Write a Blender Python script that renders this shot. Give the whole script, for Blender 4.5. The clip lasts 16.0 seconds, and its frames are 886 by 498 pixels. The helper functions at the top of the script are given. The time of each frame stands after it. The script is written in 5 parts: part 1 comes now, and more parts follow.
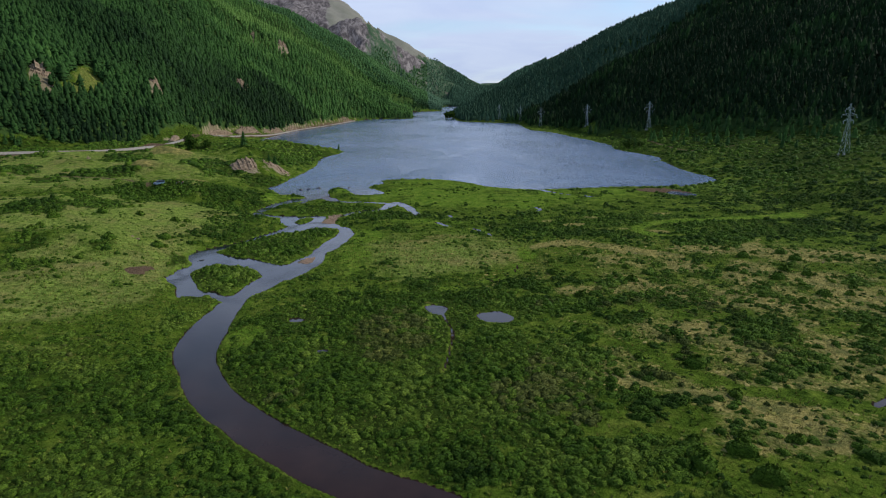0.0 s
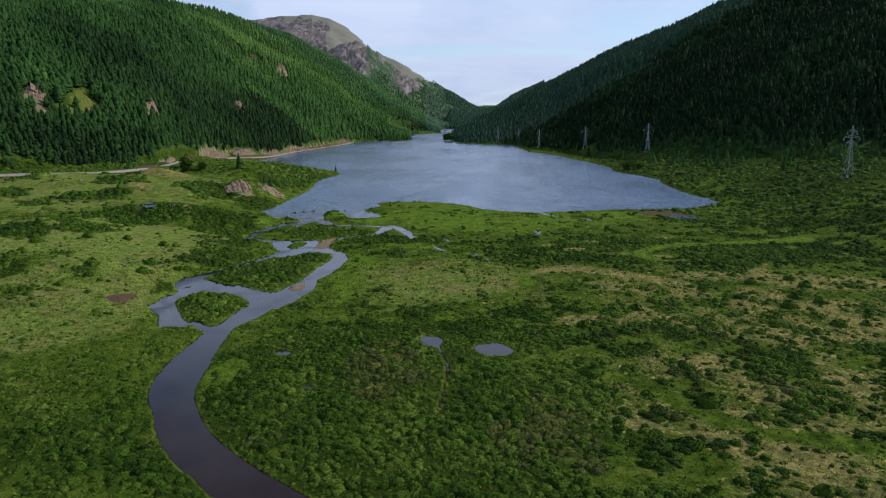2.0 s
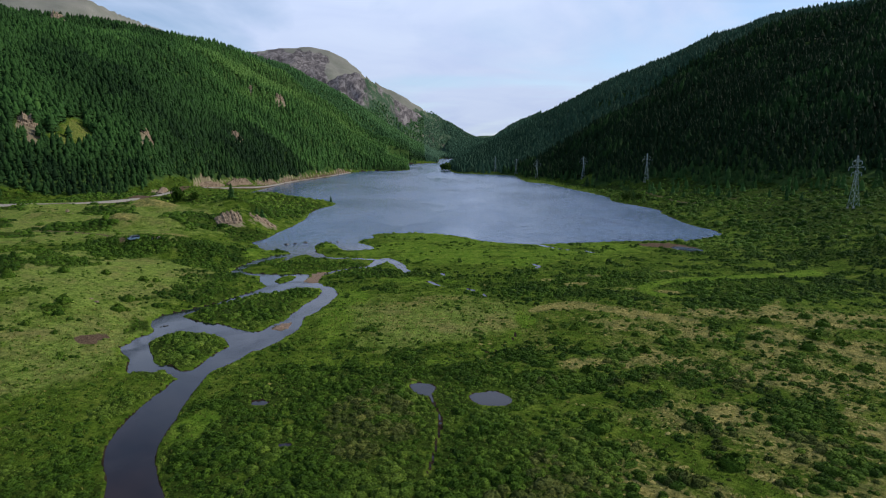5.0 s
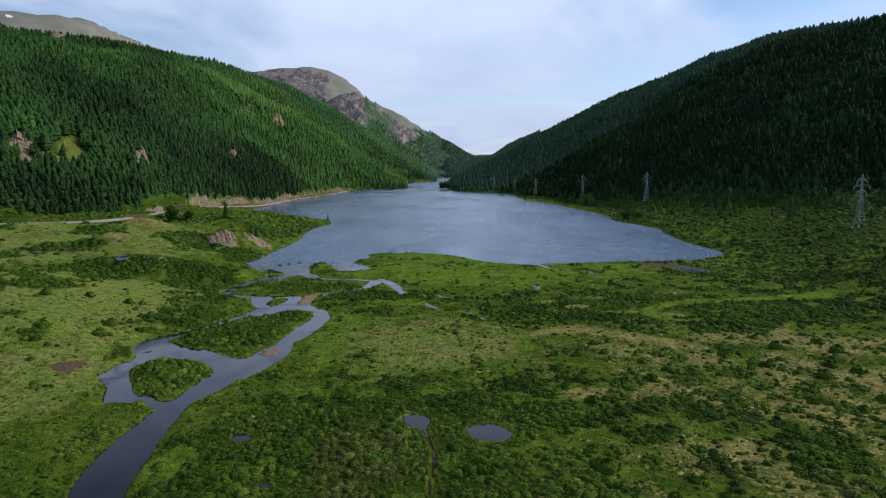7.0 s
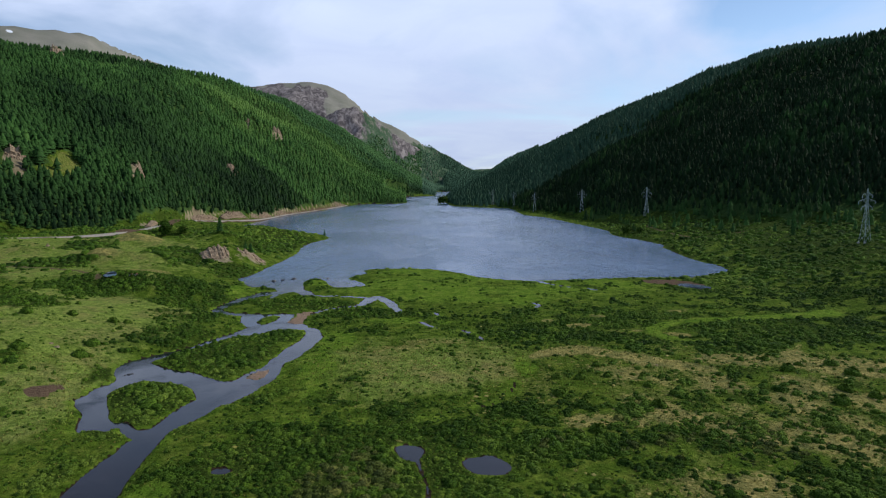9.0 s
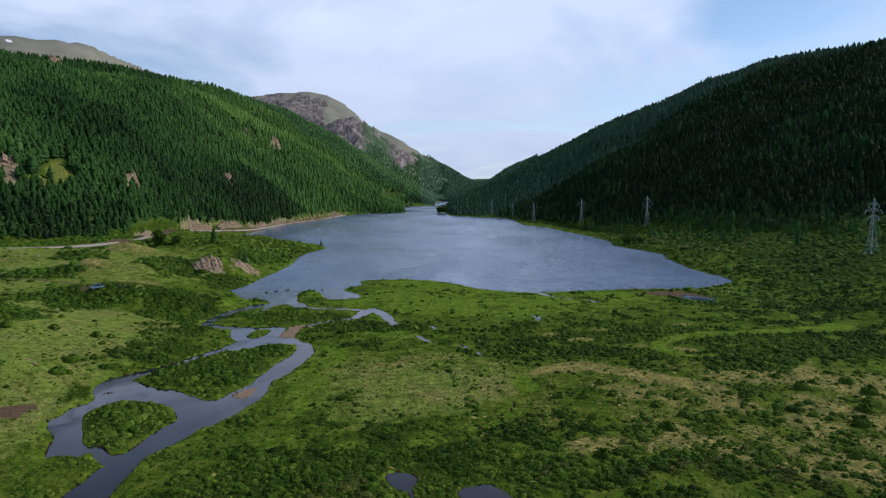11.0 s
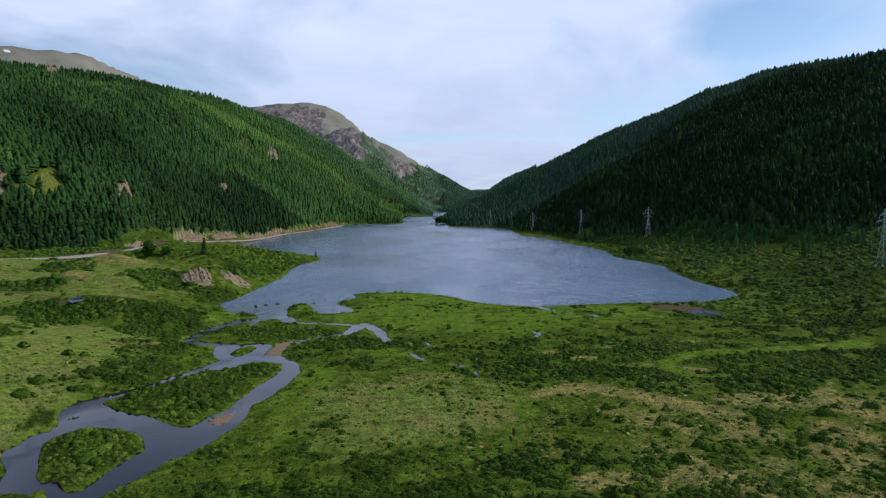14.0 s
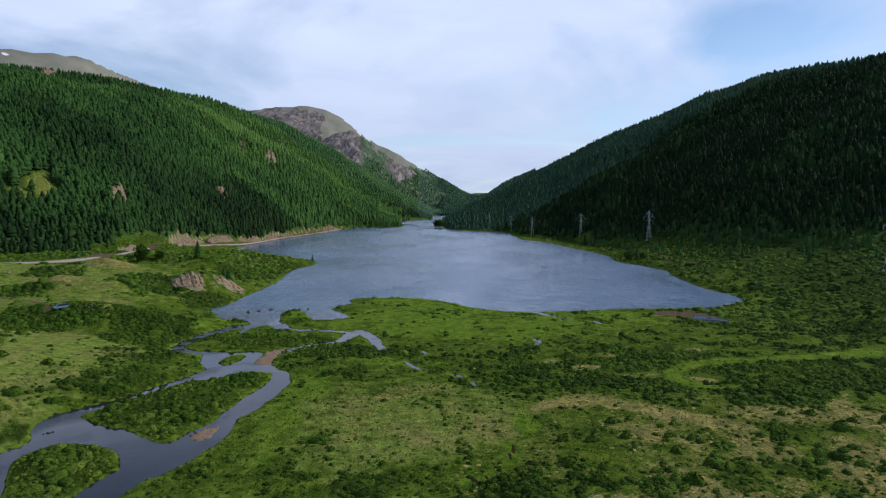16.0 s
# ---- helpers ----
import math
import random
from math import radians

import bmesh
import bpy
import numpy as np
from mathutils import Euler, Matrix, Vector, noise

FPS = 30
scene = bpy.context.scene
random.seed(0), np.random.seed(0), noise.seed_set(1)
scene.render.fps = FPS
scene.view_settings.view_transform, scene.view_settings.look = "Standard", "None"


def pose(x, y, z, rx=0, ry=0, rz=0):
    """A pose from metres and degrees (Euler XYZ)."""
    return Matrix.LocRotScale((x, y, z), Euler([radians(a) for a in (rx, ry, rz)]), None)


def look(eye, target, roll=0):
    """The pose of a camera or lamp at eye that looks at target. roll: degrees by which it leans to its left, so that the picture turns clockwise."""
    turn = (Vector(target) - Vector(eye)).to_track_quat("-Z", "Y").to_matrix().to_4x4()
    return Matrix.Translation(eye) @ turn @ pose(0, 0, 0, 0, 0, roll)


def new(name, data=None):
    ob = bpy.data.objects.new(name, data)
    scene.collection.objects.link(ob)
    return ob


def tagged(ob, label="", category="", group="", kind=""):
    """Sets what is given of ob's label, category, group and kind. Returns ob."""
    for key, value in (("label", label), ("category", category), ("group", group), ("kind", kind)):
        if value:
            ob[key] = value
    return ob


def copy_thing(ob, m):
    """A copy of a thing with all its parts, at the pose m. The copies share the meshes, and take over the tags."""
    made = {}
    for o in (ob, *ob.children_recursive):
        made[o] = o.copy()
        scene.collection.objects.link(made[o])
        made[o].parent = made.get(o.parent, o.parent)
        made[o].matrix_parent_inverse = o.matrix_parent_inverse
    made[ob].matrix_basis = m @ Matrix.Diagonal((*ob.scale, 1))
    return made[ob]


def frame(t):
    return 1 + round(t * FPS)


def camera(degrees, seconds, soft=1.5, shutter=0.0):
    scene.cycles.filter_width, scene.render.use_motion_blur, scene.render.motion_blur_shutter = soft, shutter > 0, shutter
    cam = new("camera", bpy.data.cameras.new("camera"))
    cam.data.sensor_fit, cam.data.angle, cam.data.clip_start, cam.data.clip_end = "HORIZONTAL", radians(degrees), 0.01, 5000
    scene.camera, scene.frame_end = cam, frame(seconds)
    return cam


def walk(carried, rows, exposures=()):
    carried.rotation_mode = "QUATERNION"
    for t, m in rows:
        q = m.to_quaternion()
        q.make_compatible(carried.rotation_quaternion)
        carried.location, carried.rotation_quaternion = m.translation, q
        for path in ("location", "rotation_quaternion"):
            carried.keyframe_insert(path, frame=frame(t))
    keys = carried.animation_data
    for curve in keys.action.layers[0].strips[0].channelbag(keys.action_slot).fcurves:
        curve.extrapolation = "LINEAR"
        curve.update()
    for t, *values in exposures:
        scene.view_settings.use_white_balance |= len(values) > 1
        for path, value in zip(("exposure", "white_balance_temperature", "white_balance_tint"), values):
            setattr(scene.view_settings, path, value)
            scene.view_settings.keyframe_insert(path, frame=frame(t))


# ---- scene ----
cam = camera(70.6, 16.0, 1.2)
METRES, EYE, TILT, LEAN, TURN = 56.04, 47.3, 0.0, 0.0, 2.2
ROWS = [
    (0.0, 0.0, 0.0, 0.0, -0.13, -13.78, 0.53),
    (0.5, 0.003, 0.0307, -0.0005, -0.17, -13.29, 0.53),
    (1.0, 0.0066, 0.0615, -0.0017, -0.2, -12.79, 0.52),
    (1.5, 0.0101, 0.0924, -0.0018, -0.23, -12.32, 0.51),
    (2.0, 0.0135, 0.1237, -0.0023, -0.24, -11.85, 0.5),
    (2.5, 0.0171, 0.1546, -0.0028, -0.27, -11.41, 0.5),
    (3.0, 0.0202, 0.186, -0.0038, -0.3, -10.95, 0.5),
    (3.5, 0.0235, 0.217, -0.0042, -0.33, -10.53, 0.5),
    (4.0, 0.0268, 0.248, -0.0048, -0.36, -10.08, 0.49),
    (6.5, 0.0443, 0.4018, -0.0086, -0.48, -7.91, 0.48),
    (7.0, 0.0475, 0.4329, -0.0093, -0.5, -7.5, 0.47),
    (7.5, 0.0515, 0.4636, -0.01, -0.51, -7.11, 0.46),
    (8.0, 0.0543, 0.4926, -0.0104, -0.55, -6.79, 0.45),
    (8.5, 0.058, 0.524, -0.0108, -0.57, -6.5, 0.46),
    (9.0, 0.061, 0.5559, -0.0113, -0.6, -6.2, 0.44),
    (11.5, 0.0785, 0.7127, -0.0161, -0.7, -5.15, 0.4),
    (12.0, 0.0817, 0.7439, -0.0172, -0.73, -4.97, 0.39),
    (12.5, 0.0852, 0.7751, -0.0182, -0.74, -4.79, 0.39),
    (13.0, 0.0889, 0.8064, -0.0189, -0.75, -4.64, 0.38),
    (13.5, 0.0921, 0.8378, -0.0198, -0.77, -4.49, 0.37),
    (14.0, 0.0964, 0.8688, -0.0209, -0.79, -4.36, 0.35),
    (14.5, 0.0999, 0.8998, -0.0218, -0.8, -4.25, 0.35),
    (15.0, 0.1036, 0.931, -0.0228, -0.83, -4.16, 0.33),
    (15.5, 0.1078, 0.9623, -0.0238, -0.84, -4.09, 0.32),
    (16.0, 0.111, 0.9934, -0.0244, -0.86, -4.03, 0.31),
]
walk(cam, [(t, pose(0, 0, EYE, TILT, LEAN, TURN) @ pose(METRES * x, METRES * y, METRES * z, 90 + pitch, roll, yaw)) for t, x, y, z, yaw, pitch, roll in ROWS])

# ---- sky and sun ----
SUN_EL, SUN_AZ = 38.0, 66.0          # degrees; azimuth from +y towards +x
world = bpy.data.worlds.new("world")
scene.world = world
world.use_nodes = True
wn, wl = world.node_tree.nodes, world.node_tree.links
wn.clear()


def wnode(kind, **inputs):
    n = wn.new(kind)
    for k, v in inputs.items():
        n.inputs[k.replace("_", " ")].default_value = v
    return n


def wmath(op, a, b):
    n = wn.new("ShaderNodeMath")
    n.operation = op
    for i, v in enumerate((a, b)):
        if isinstance(v, (int, float)):
            n.inputs[i].default_value = v
        else:
            wl.new(v, n.inputs[i])
    return n.outputs[0]


sky = wn.new("ShaderNodeTexSky")
sky.sky_type, sky.sun_disc = "NISHITA", False
sky.sun_elevation, sky.sun_rotation = radians(SUN_EL), radians(SUN_AZ)
sky.altitude, sky.air_density, sky.dust_density, sky.ozone_density = 1800, 1.0, 0.6, 1.5
coord = wn.new("ShaderNodeTexCoord")
sep = wn.new("ShaderNodeSeparateXYZ")
wl.new(coord.outputs["Generated"], sep.inputs[0])
lift = wmath("ADD", wmath("MAXIMUM", sep.outputs[2], 0.0), 0.16)
comb = wn.new("ShaderNodeCombineXYZ")
wl.new(wmath("DIVIDE", sep.outputs[0], lift), comb.inputs[0])
wl.new(wmath("DIVIDE", sep.outputs[1], lift), comb.inputs[1])
cover = wnode("ShaderNodeTexNoise", Scale=0.62, Detail=7.0, Roughness=0.52, Distortion=0.6)
wl.new(comb.outputs[0], cover.inputs["Vector"])
ramp = wn.new("ShaderNodeValToRGB")
ramp.color_ramp.elements[0].position, ramp.color_ramp.elements[1].position = 0.34, 0.52
gap = wnode("ShaderNodeVectorMath")
gap.operation = "SUBTRACT"
wl.new(comb.outputs[0], gap.inputs[0])
gap.inputs[1].default_value = (1.07, 2.2, 0)
bent = wn.new("ShaderNodeVectorMath")
bent.operation = "MULTIPLY"
wl.new(gap.outputs[0], bent.inputs[0])
bent.inputs[1].default_value = (3.0, 2.4, 0)
size = wn.new("ShaderNodeVectorMath")
size.operation = "LENGTH"
wl.new(bent.outputs[0], size.inputs[0])
opening = wmath("MULTIPLY", wmath("MAXIMUM", wmath("SUBTRACT", 1.0, size.outputs["Value"]), 0.0), 0.21)
thick = wmath("SUBTRACT", cover.outputs[0], opening)
wl.new(wmath("SUBTRACT", thick, wmath("MULTIPLY", wmath("MAXIMUM", wmath("SUBTRACT", sep.outputs[2], 0.36), 0.0), 0.95)), ramp.inputs[0])
puff = wnode("ShaderNodeTexNoise", Scale=1.7, Detail=8.0, Roughness=0.55, Distortion=0.9)
wl.new(comb.outputs[0], puff.inputs["Vector"])
cloud = wn.new("ShaderNodeValToRGB")
cloud.color_ramp.elements[0].position, cloud.color_ramp.elements[1].position = 0.3, 0.72
cloud.color_ramp.elements[0].color = (0.57, 0.68, 0.95, 1)
cloud.color_ramp.elements[1].color = (0.66, 0.77, 1.0, 1)
wl.new(puff.outputs[0], cloud.inputs[0])
clear_bg = wnode("ShaderNodeBackground", Strength=0.135)
wl.new(sky.outputs[0], clear_bg.inputs[0])
cloud_bg = wnode("ShaderNodeBackground")
wl.new(wmath("ADD", wmath("MULTIPLY", wmath("MINIMUM", wmath("MAXIMUM", sep.outputs[2], 0.0), 0.25), 1.0), 0.83), cloud_bg.inputs["Strength"])
wl.new(cloud.outputs[0], cloud_bg.inputs[0])
both = wn.new("ShaderNodeMixShader")
wl.new(ramp.outputs[0], both.inputs[0])
wl.new(clear_bg.outputs[0], both.inputs[1])
wl.new(cloud_bg.outputs[0], both.inputs[2])
wout = wn.new("ShaderNodeOutputWorld")
wl.new(both.outputs[0], wout.inputs[0])

sun_data = bpy.data.lights.new("sun", "SUN")
sun_data.energy, sun_data.angle, sun_data.color = 3.0, radians(6), (1.0, 0.97, 0.90)
sun = new("sun", sun_data)
sx, sy, sz = math.sin(radians(SUN_AZ)) * math.cos(radians(SUN_EL)), math.cos(radians(SUN_AZ)) * math.cos(radians(SUN_EL)), math.sin(radians(SUN_EL))
sun.matrix_world = look((900 * sx, 900 * sy, 900 * sz), (0, 0, 0))


# ---- materials ----
def material(name, rough=0.8, metal=0.0, spec=0.3):
    m = bpy.data.materials.new(name)
    m.use_nodes = True
    b = m.node_tree.nodes["Principled BSDF"]
    b.inputs["Roughness"].default_value, b.inputs["Metallic"].default_value = rough, metal
    b.inputs["Specular IOR Level"].default_value = spec
    return m, m.node_tree.nodes, m.node_tree.links, b


def rgb(c):
    return (*c, 1.0)


def tex(nodes, links, scale, detail=4.0, rough=0.55, source="Object", distort=0.0, stretch=None):
    """A noise value at the given scale in object space."""
    c = nodes.new("ShaderNodeTexCoord")
    n = nodes.new("ShaderNodeTexNoise")
    n.inputs["Scale"].default_value, n.inputs["Detail"].default_value = scale, detail
    n.inputs["Roughness"].default_value, n.inputs["Distortion"].default_value = rough, distort
    if stretch:
        mp = nodes.new("ShaderNodeMapping")
        mp.inputs["Scale"].default_value = stretch
        links.new(c.outputs[source], mp.inputs[0])
        links.new(mp.outputs[0], n.inputs["Vector"])
    else:
        links.new(c.outputs[source], n.inputs["Vector"])
    return n.outputs[0]


def steps(nodes, links, value, *stops):
    """A colour ramp over (position, colour) stops."""
    r = nodes.new("ShaderNodeValToRGB")
    e = r.color_ramp.elements
    while len(e) < len(stops):
        e.new(0.5)
    for el, (p, c) in zip(e, stops):
        el.position, el.color = p, rgb(c)
    links.new(value, r.inputs[0])
    return r.outputs[0]


def blend(nodes, links, fac, a, b, mode="MIX"):
    n = nodes.new("ShaderNodeMix")
    n.data_type, n.blend_type = "RGBA", mode
    for sock, v in ((n.inputs[0], fac), (n.inputs[6], a), (n.inputs[7], b)):
        if isinstance(v, (int, float)):
            sock.default_value = v
        elif isinstance(v, tuple):
            sock.default_value = rgb(v)
        else:
            links.new(v, sock)
    return n.outputs[2]


def calc(nodes, links, op, a, b=0.0, clamp=False):
    n = nodes.new("ShaderNodeMath")
    n.operation, n.use_clamp = op, clamp
    for i, v in enumerate((a, b)):
        if isinstance(v, (int, float)):
            n.inputs[i].default_value = v
        else:
            links.new(v, n.inputs[i])
    return n.outputs[0]


def attr(nodes, name):
    n = nodes.new("ShaderNodeAttribute")
    n.attribute_name = name
    return n.outputs["Fac"]


def relief(nodes, links, bsdf, height, strength, distance):
    n = nodes.new("ShaderNodeBump")
    n.inputs["Strength"].default_value, n.inputs["Distance"].default_value = strength, distance
    links.new(height, n.inputs["Height"])
    links.new(n.outputs[0], bsdf.inputs["Normal"])


def edged(nodes, links, mask, jitter, lo=0.35, hi=0.65):
    """A mask whose edge is broken up by a noise."""
    v = calc(nodes, links, "ADD", mask, calc(nodes, links, "MULTIPLY", calc(nodes, links, "SUBTRACT", jitter, 0.5), 1.1))
    n = nodes.new("ShaderNodeMapRange")
    n.interpolation_type = "SMOOTHSTEP"
    n.inputs[1].default_value, n.inputs[2].default_value = lo, hi
    links.new(v, n.inputs[0])
    return n.outputs[0]


def ground_material():
    m, n, l, b = material("valley ground", 1.0, 0.0, 0.02)
    big, mid, fine = tex(n, l, 0.03, 4), tex(n, l, 0.22, 5, 0.6), tex(n, l, 1.6, 6, 0.65)
    tiny = tex(n, l, 6.0, 4, 0.7)
    grass = steps(n, l, mid, (0.3, (0.045, 0.088, 0.009)), (0.5, (0.086, 0.140, 0.015)), (0.72, (0.160, 0.195, 0.032)))
    grass = blend(n, l, 0.75, grass, steps(n, l, fine, (0.3, (0.45, 0.5, 0.4)), (0.7, (1.25, 1.2, 1.2))), "MULTIPLY")
    lush = steps(n, l, mid, (0.3, (0.078, 0.152, 0.014)), (0.5, (0.118, 0.195, 0.020)), (0.7, (0.175, 0.235, 0.034)))
    lush = blend(n, l, 0.6, lush, steps(n, l, fine, (0.3, (0.6, 0.65, 0.5)), (0.7, (1.15, 1.15, 1.1))), "MULTIPLY")
    dry = steps(n, l, fine, (0.28, (0.115, 0.105, 0.024)), (0.5, (0.285, 0.245, 0.075)), (0.72, (0.46, 0.39, 0.15)))
    dry = blend(n, l, steps(n, l, mid, (0.42, (0, 0, 0)), (0.62, (1, 1, 1))), dry, (0.14, 0.145, 0.045))
    pale = steps(n, l, fine, (0.3, (0.104, 0.172, 0.024)), (0.5, (0.172, 0.238, 0.042)), (0.72, (0.268, 0.305, 0.076)))
    pale = blend(n, l, steps(n, l, tex(n, l, 0.09, 5, 0.65), (0.45, (0, 0, 0)), (0.68, (0.75, 0.75, 0.75))), pale, (0.235, 0.20, 0.075))
    pale = blend(n, l, steps(n, l, tex(n, l, 0.35, 5, 0.7), (0.52, (0, 0, 0)), (0.66, (0.7, 0.7, 0.7))), pale, (0.075, 0.105, 0.018))
    wood = steps(n, l, mid, (0.3, (0.030, 0.058, 0.014)), (0.7, (0.060, 0.108, 0.026)))
    alpine = steps(n, l, tex(n, l, 0.006, 6, 0.6), (0.3, (0.172, 0.176, 0.135)), (0.7, (0.28, 0.26, 0.22)))
    rock = steps(n, l, tex(n, l, 0.05, 8, 0.68, distort=1.0), (0.3, (0.13, 0.10, 0.060)), (0.5, (0.25, 0.205, 0.125)), (0.7, (0.38, 0.315, 0.20)))
    scree = steps(n, l, tex(n, l, 0.034, 8, 0.72, distort=1.2, stretch=(1, 0.4, 0.4)), (0.40, (0.080, 0.070, 0.070)), (0.50, (0.155, 0.134, 0.130)), (0.60, (0.29, 0.255, 0.24)))
    sage = steps(n, l, tex(n, l, 0.04, 8, 0.75, distort=1.0, stretch=(1, 0.45, 0.45)), (0.36, (0.036, 0.072, 0.036)), (0.52, (0.062, 0.108, 0.058)), (0.64, (0.19, 0.165, 0.135)))
    sand = steps(n, l, fine, (0.3, (0.19, 0.125, 0.085)), (0.7, (0.33, 0.235, 0.165)))
    dirt = steps(n, l, fine, (0.3, (0.075, 0.047, 0.032)), (0.7, (0.165, 0.112, 0.072)))
    # dark brown of the river bed, and of the painted shade along banks
    bed = steps(n, l, mid, (0.3, (0.018, 0.013, 0.008)), (0.7, (0.048, 0.032, 0.020)))
    col = grass
    # dark turf colour painting shade beneath the scrub and on the eastern slope
    ground_shade = steps(n, l, fine, (0.3, (0.016, 0.032, 0.005)), (0.7, (0.056, 0.088, 0.012)))
    for name, c, j, lo, hi in (("pale", pale, mid, 0.3, 0.8), ("lush", lush, mid, 0.3, 0.75), ("dry", dry, fine, 0.35, 0.85), ("ground_shade", ground_shade, fine, 0.35, 0.95), ("wood", wood, mid, 0.35, 0.65),
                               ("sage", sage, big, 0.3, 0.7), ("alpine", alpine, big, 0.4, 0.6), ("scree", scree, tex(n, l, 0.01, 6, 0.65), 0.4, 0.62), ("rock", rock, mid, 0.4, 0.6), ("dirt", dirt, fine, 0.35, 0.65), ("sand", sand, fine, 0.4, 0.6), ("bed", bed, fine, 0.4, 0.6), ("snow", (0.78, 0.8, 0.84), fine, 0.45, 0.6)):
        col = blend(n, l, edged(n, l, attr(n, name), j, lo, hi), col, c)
        if name == "ground_shade":
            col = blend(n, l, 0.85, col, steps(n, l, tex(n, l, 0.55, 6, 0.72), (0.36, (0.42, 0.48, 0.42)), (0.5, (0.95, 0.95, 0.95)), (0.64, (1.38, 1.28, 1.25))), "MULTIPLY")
    l.new(col, b.inputs["Base Color"])
    relief(n, l, b, calc(n, l, "ADD", fine, calc(n, l, "ADD", calc(n, l, "MULTIPLY", tiny, 0.5), calc(n, l, "MULTIPLY", tex(n, l, 0.55, 4, 0.6), 1.6))), 0.9, 0.45)
    return m


def water_material():
    m, n, l, b = material("lake and river water", 0.1, 0.0, 0.5)
    b.inputs["IOR"].default_value = 1.33
    c = n.new("ShaderNodeTexCoord")
    sp = n.new("ShaderNodeSeparateXYZ")
    l.new(c.outputs["Object"], sp.inputs[0])
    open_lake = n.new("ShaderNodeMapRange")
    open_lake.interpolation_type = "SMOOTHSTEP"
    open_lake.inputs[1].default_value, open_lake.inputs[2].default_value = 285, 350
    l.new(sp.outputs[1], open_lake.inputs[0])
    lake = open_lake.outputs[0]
    upstream = n.new("ShaderNodeMapRange")
    upstream.inputs[1].default_value, upstream.inputs[2].default_value = 70, 150
    l.new(sp.outputs[1], upstream.inputs[0])
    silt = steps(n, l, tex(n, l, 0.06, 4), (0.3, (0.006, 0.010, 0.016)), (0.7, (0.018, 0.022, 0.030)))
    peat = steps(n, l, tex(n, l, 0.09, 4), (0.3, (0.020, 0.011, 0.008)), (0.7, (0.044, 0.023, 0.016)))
    # the open lake has a lighter, bluer base colour than the river
    lake_blue = steps(n, l, tex(n, l, 0.02, 4, stretch=(1.0, 0.4, 1.0)), (0.3, (0.066, 0.118, 0.205)), (0.7, (0.108, 0.168, 0.268)))
    l.new(blend(n, l, lake, blend(n, l, upstream.outputs[0], peat, silt), lake_blue), b.inputs["Base Color"])
    gust = tex(n, l, 0.012, 3, 0.5, stretch=(1.0, 0.5, 1.0))
    calm = steps(n, l, tex(n, l, 0.07, 4, 0.6, distort=1.0), (0.42, (0.02, 0.02, 0.02)), (0.62, (0.22, 0.22, 0.22)))
    l.new(blend(n, l, lake, calm, steps(n, l, gust, (0.35, (0.10, 0.10, 0.10)), (0.68, (0.26, 0.26, 0.26)))), b.inputs["Roughness"])
    open_water = calc(n, l, "SUBTRACT", 1.0, calc(n, l, "MULTIPLY", attr(n, "lee"), 0.86))
    chop = calc(n, l, "MULTIPLY", tex(n, l, 0.24, 3, 0.6, distort=0.3, stretch=(1.0, 0.5, 1.0)), 1.5)
    swell = calc(n, l, "MULTIPLY", tex(n, l, 0.11, 4, 0.6, distort=0.6, stretch=(1.0, 0.6, 1.0)), 0.6)
    wave = calc(n, l, "MULTIPLY", calc(n, l, "ADD", tex(n, l, 0.6, 5, 0.6, stretch=(1.0, 1.8, 1.0)), swell), calc(n, l, "ADD", calc(n, l, "MULTIPLY", calc(n, l, "MULTIPLY", lake, steps(n, l, tex(n, l, 0.035, 5, 0.65, distort=1.2, stretch=(1.0, 0.45, 1.0)), (0.36, (0.35, 0.35, 0.35)), (0.64, (1.7, 1.7, 1.7)))), 0.9), steps(n, l, tex(n, l, 0.07, 4, 0.6, distort=1.0), (0.46, (0.003, 0.003, 0.003)), (0.64, (0.045, 0.045, 0.045)))))
    wave = calc(n, l, "MULTIPLY", calc(n, l, "ADD", wave, calc(n, l, "MULTIPLY", calc(n, l, "MULTIPLY", chop, lake), 1.5)), open_water)
    relief(n, l, b, wave, 0.6, 0.4)
    return m


def leaf_material(name, dark, mid, light, rough=0.75, tips=(1.45, 1.32, 1.25), mottle=0.7, grain=0.0):
    """Foliage whose hue follows each plant's own tint."""
    m, n, l, b = material(name, rough, 0.0, 0.04)
    c = steps(n, l, attr(n, "tint"), (0.0, dark), (0.5, mid), (1.0, light))
    g = n.new("ShaderNodeNewGeometry")
    c = blend(n, l, mottle, c, steps(n, l, g.outputs["Random Per Island"], (0.0, (0.62, 0.68, 0.62)), (0.6, (1.05, 1.05, 1.0)), (1.0, tips)), "MULTIPLY")
    if grain:
        c = blend(n, l, 0.9, c, steps(n, l, tex(n, l, grain, 5, 0.75), (0.36, (0.38, 0.44, 0.36)), (0.50, (0.95, 0.95, 0.95)), (0.64, (1.7, 1.55, 1.35))), "MULTIPLY")
        relief(n, l, b, tex(n, l, grain, 5, 0.75), 1.0, 0.5)
    l.new(c, b.inputs["Base Color"])
    return m


def plain(name, lo, hi, scale=3.0, rough=0.8, metal=0.0, spec=0.3, bump=0.0):
    m, n, l, b = material(name, rough, metal, spec)
    v = tex(n, l, scale, 6, 0.65)
    l.new(steps(n, l, v, (0.3, lo), (0.7, hi)), b.inputs["Base Color"])
    if bump:
        relief(n, l, b, v, 0.8, bump)
    return m


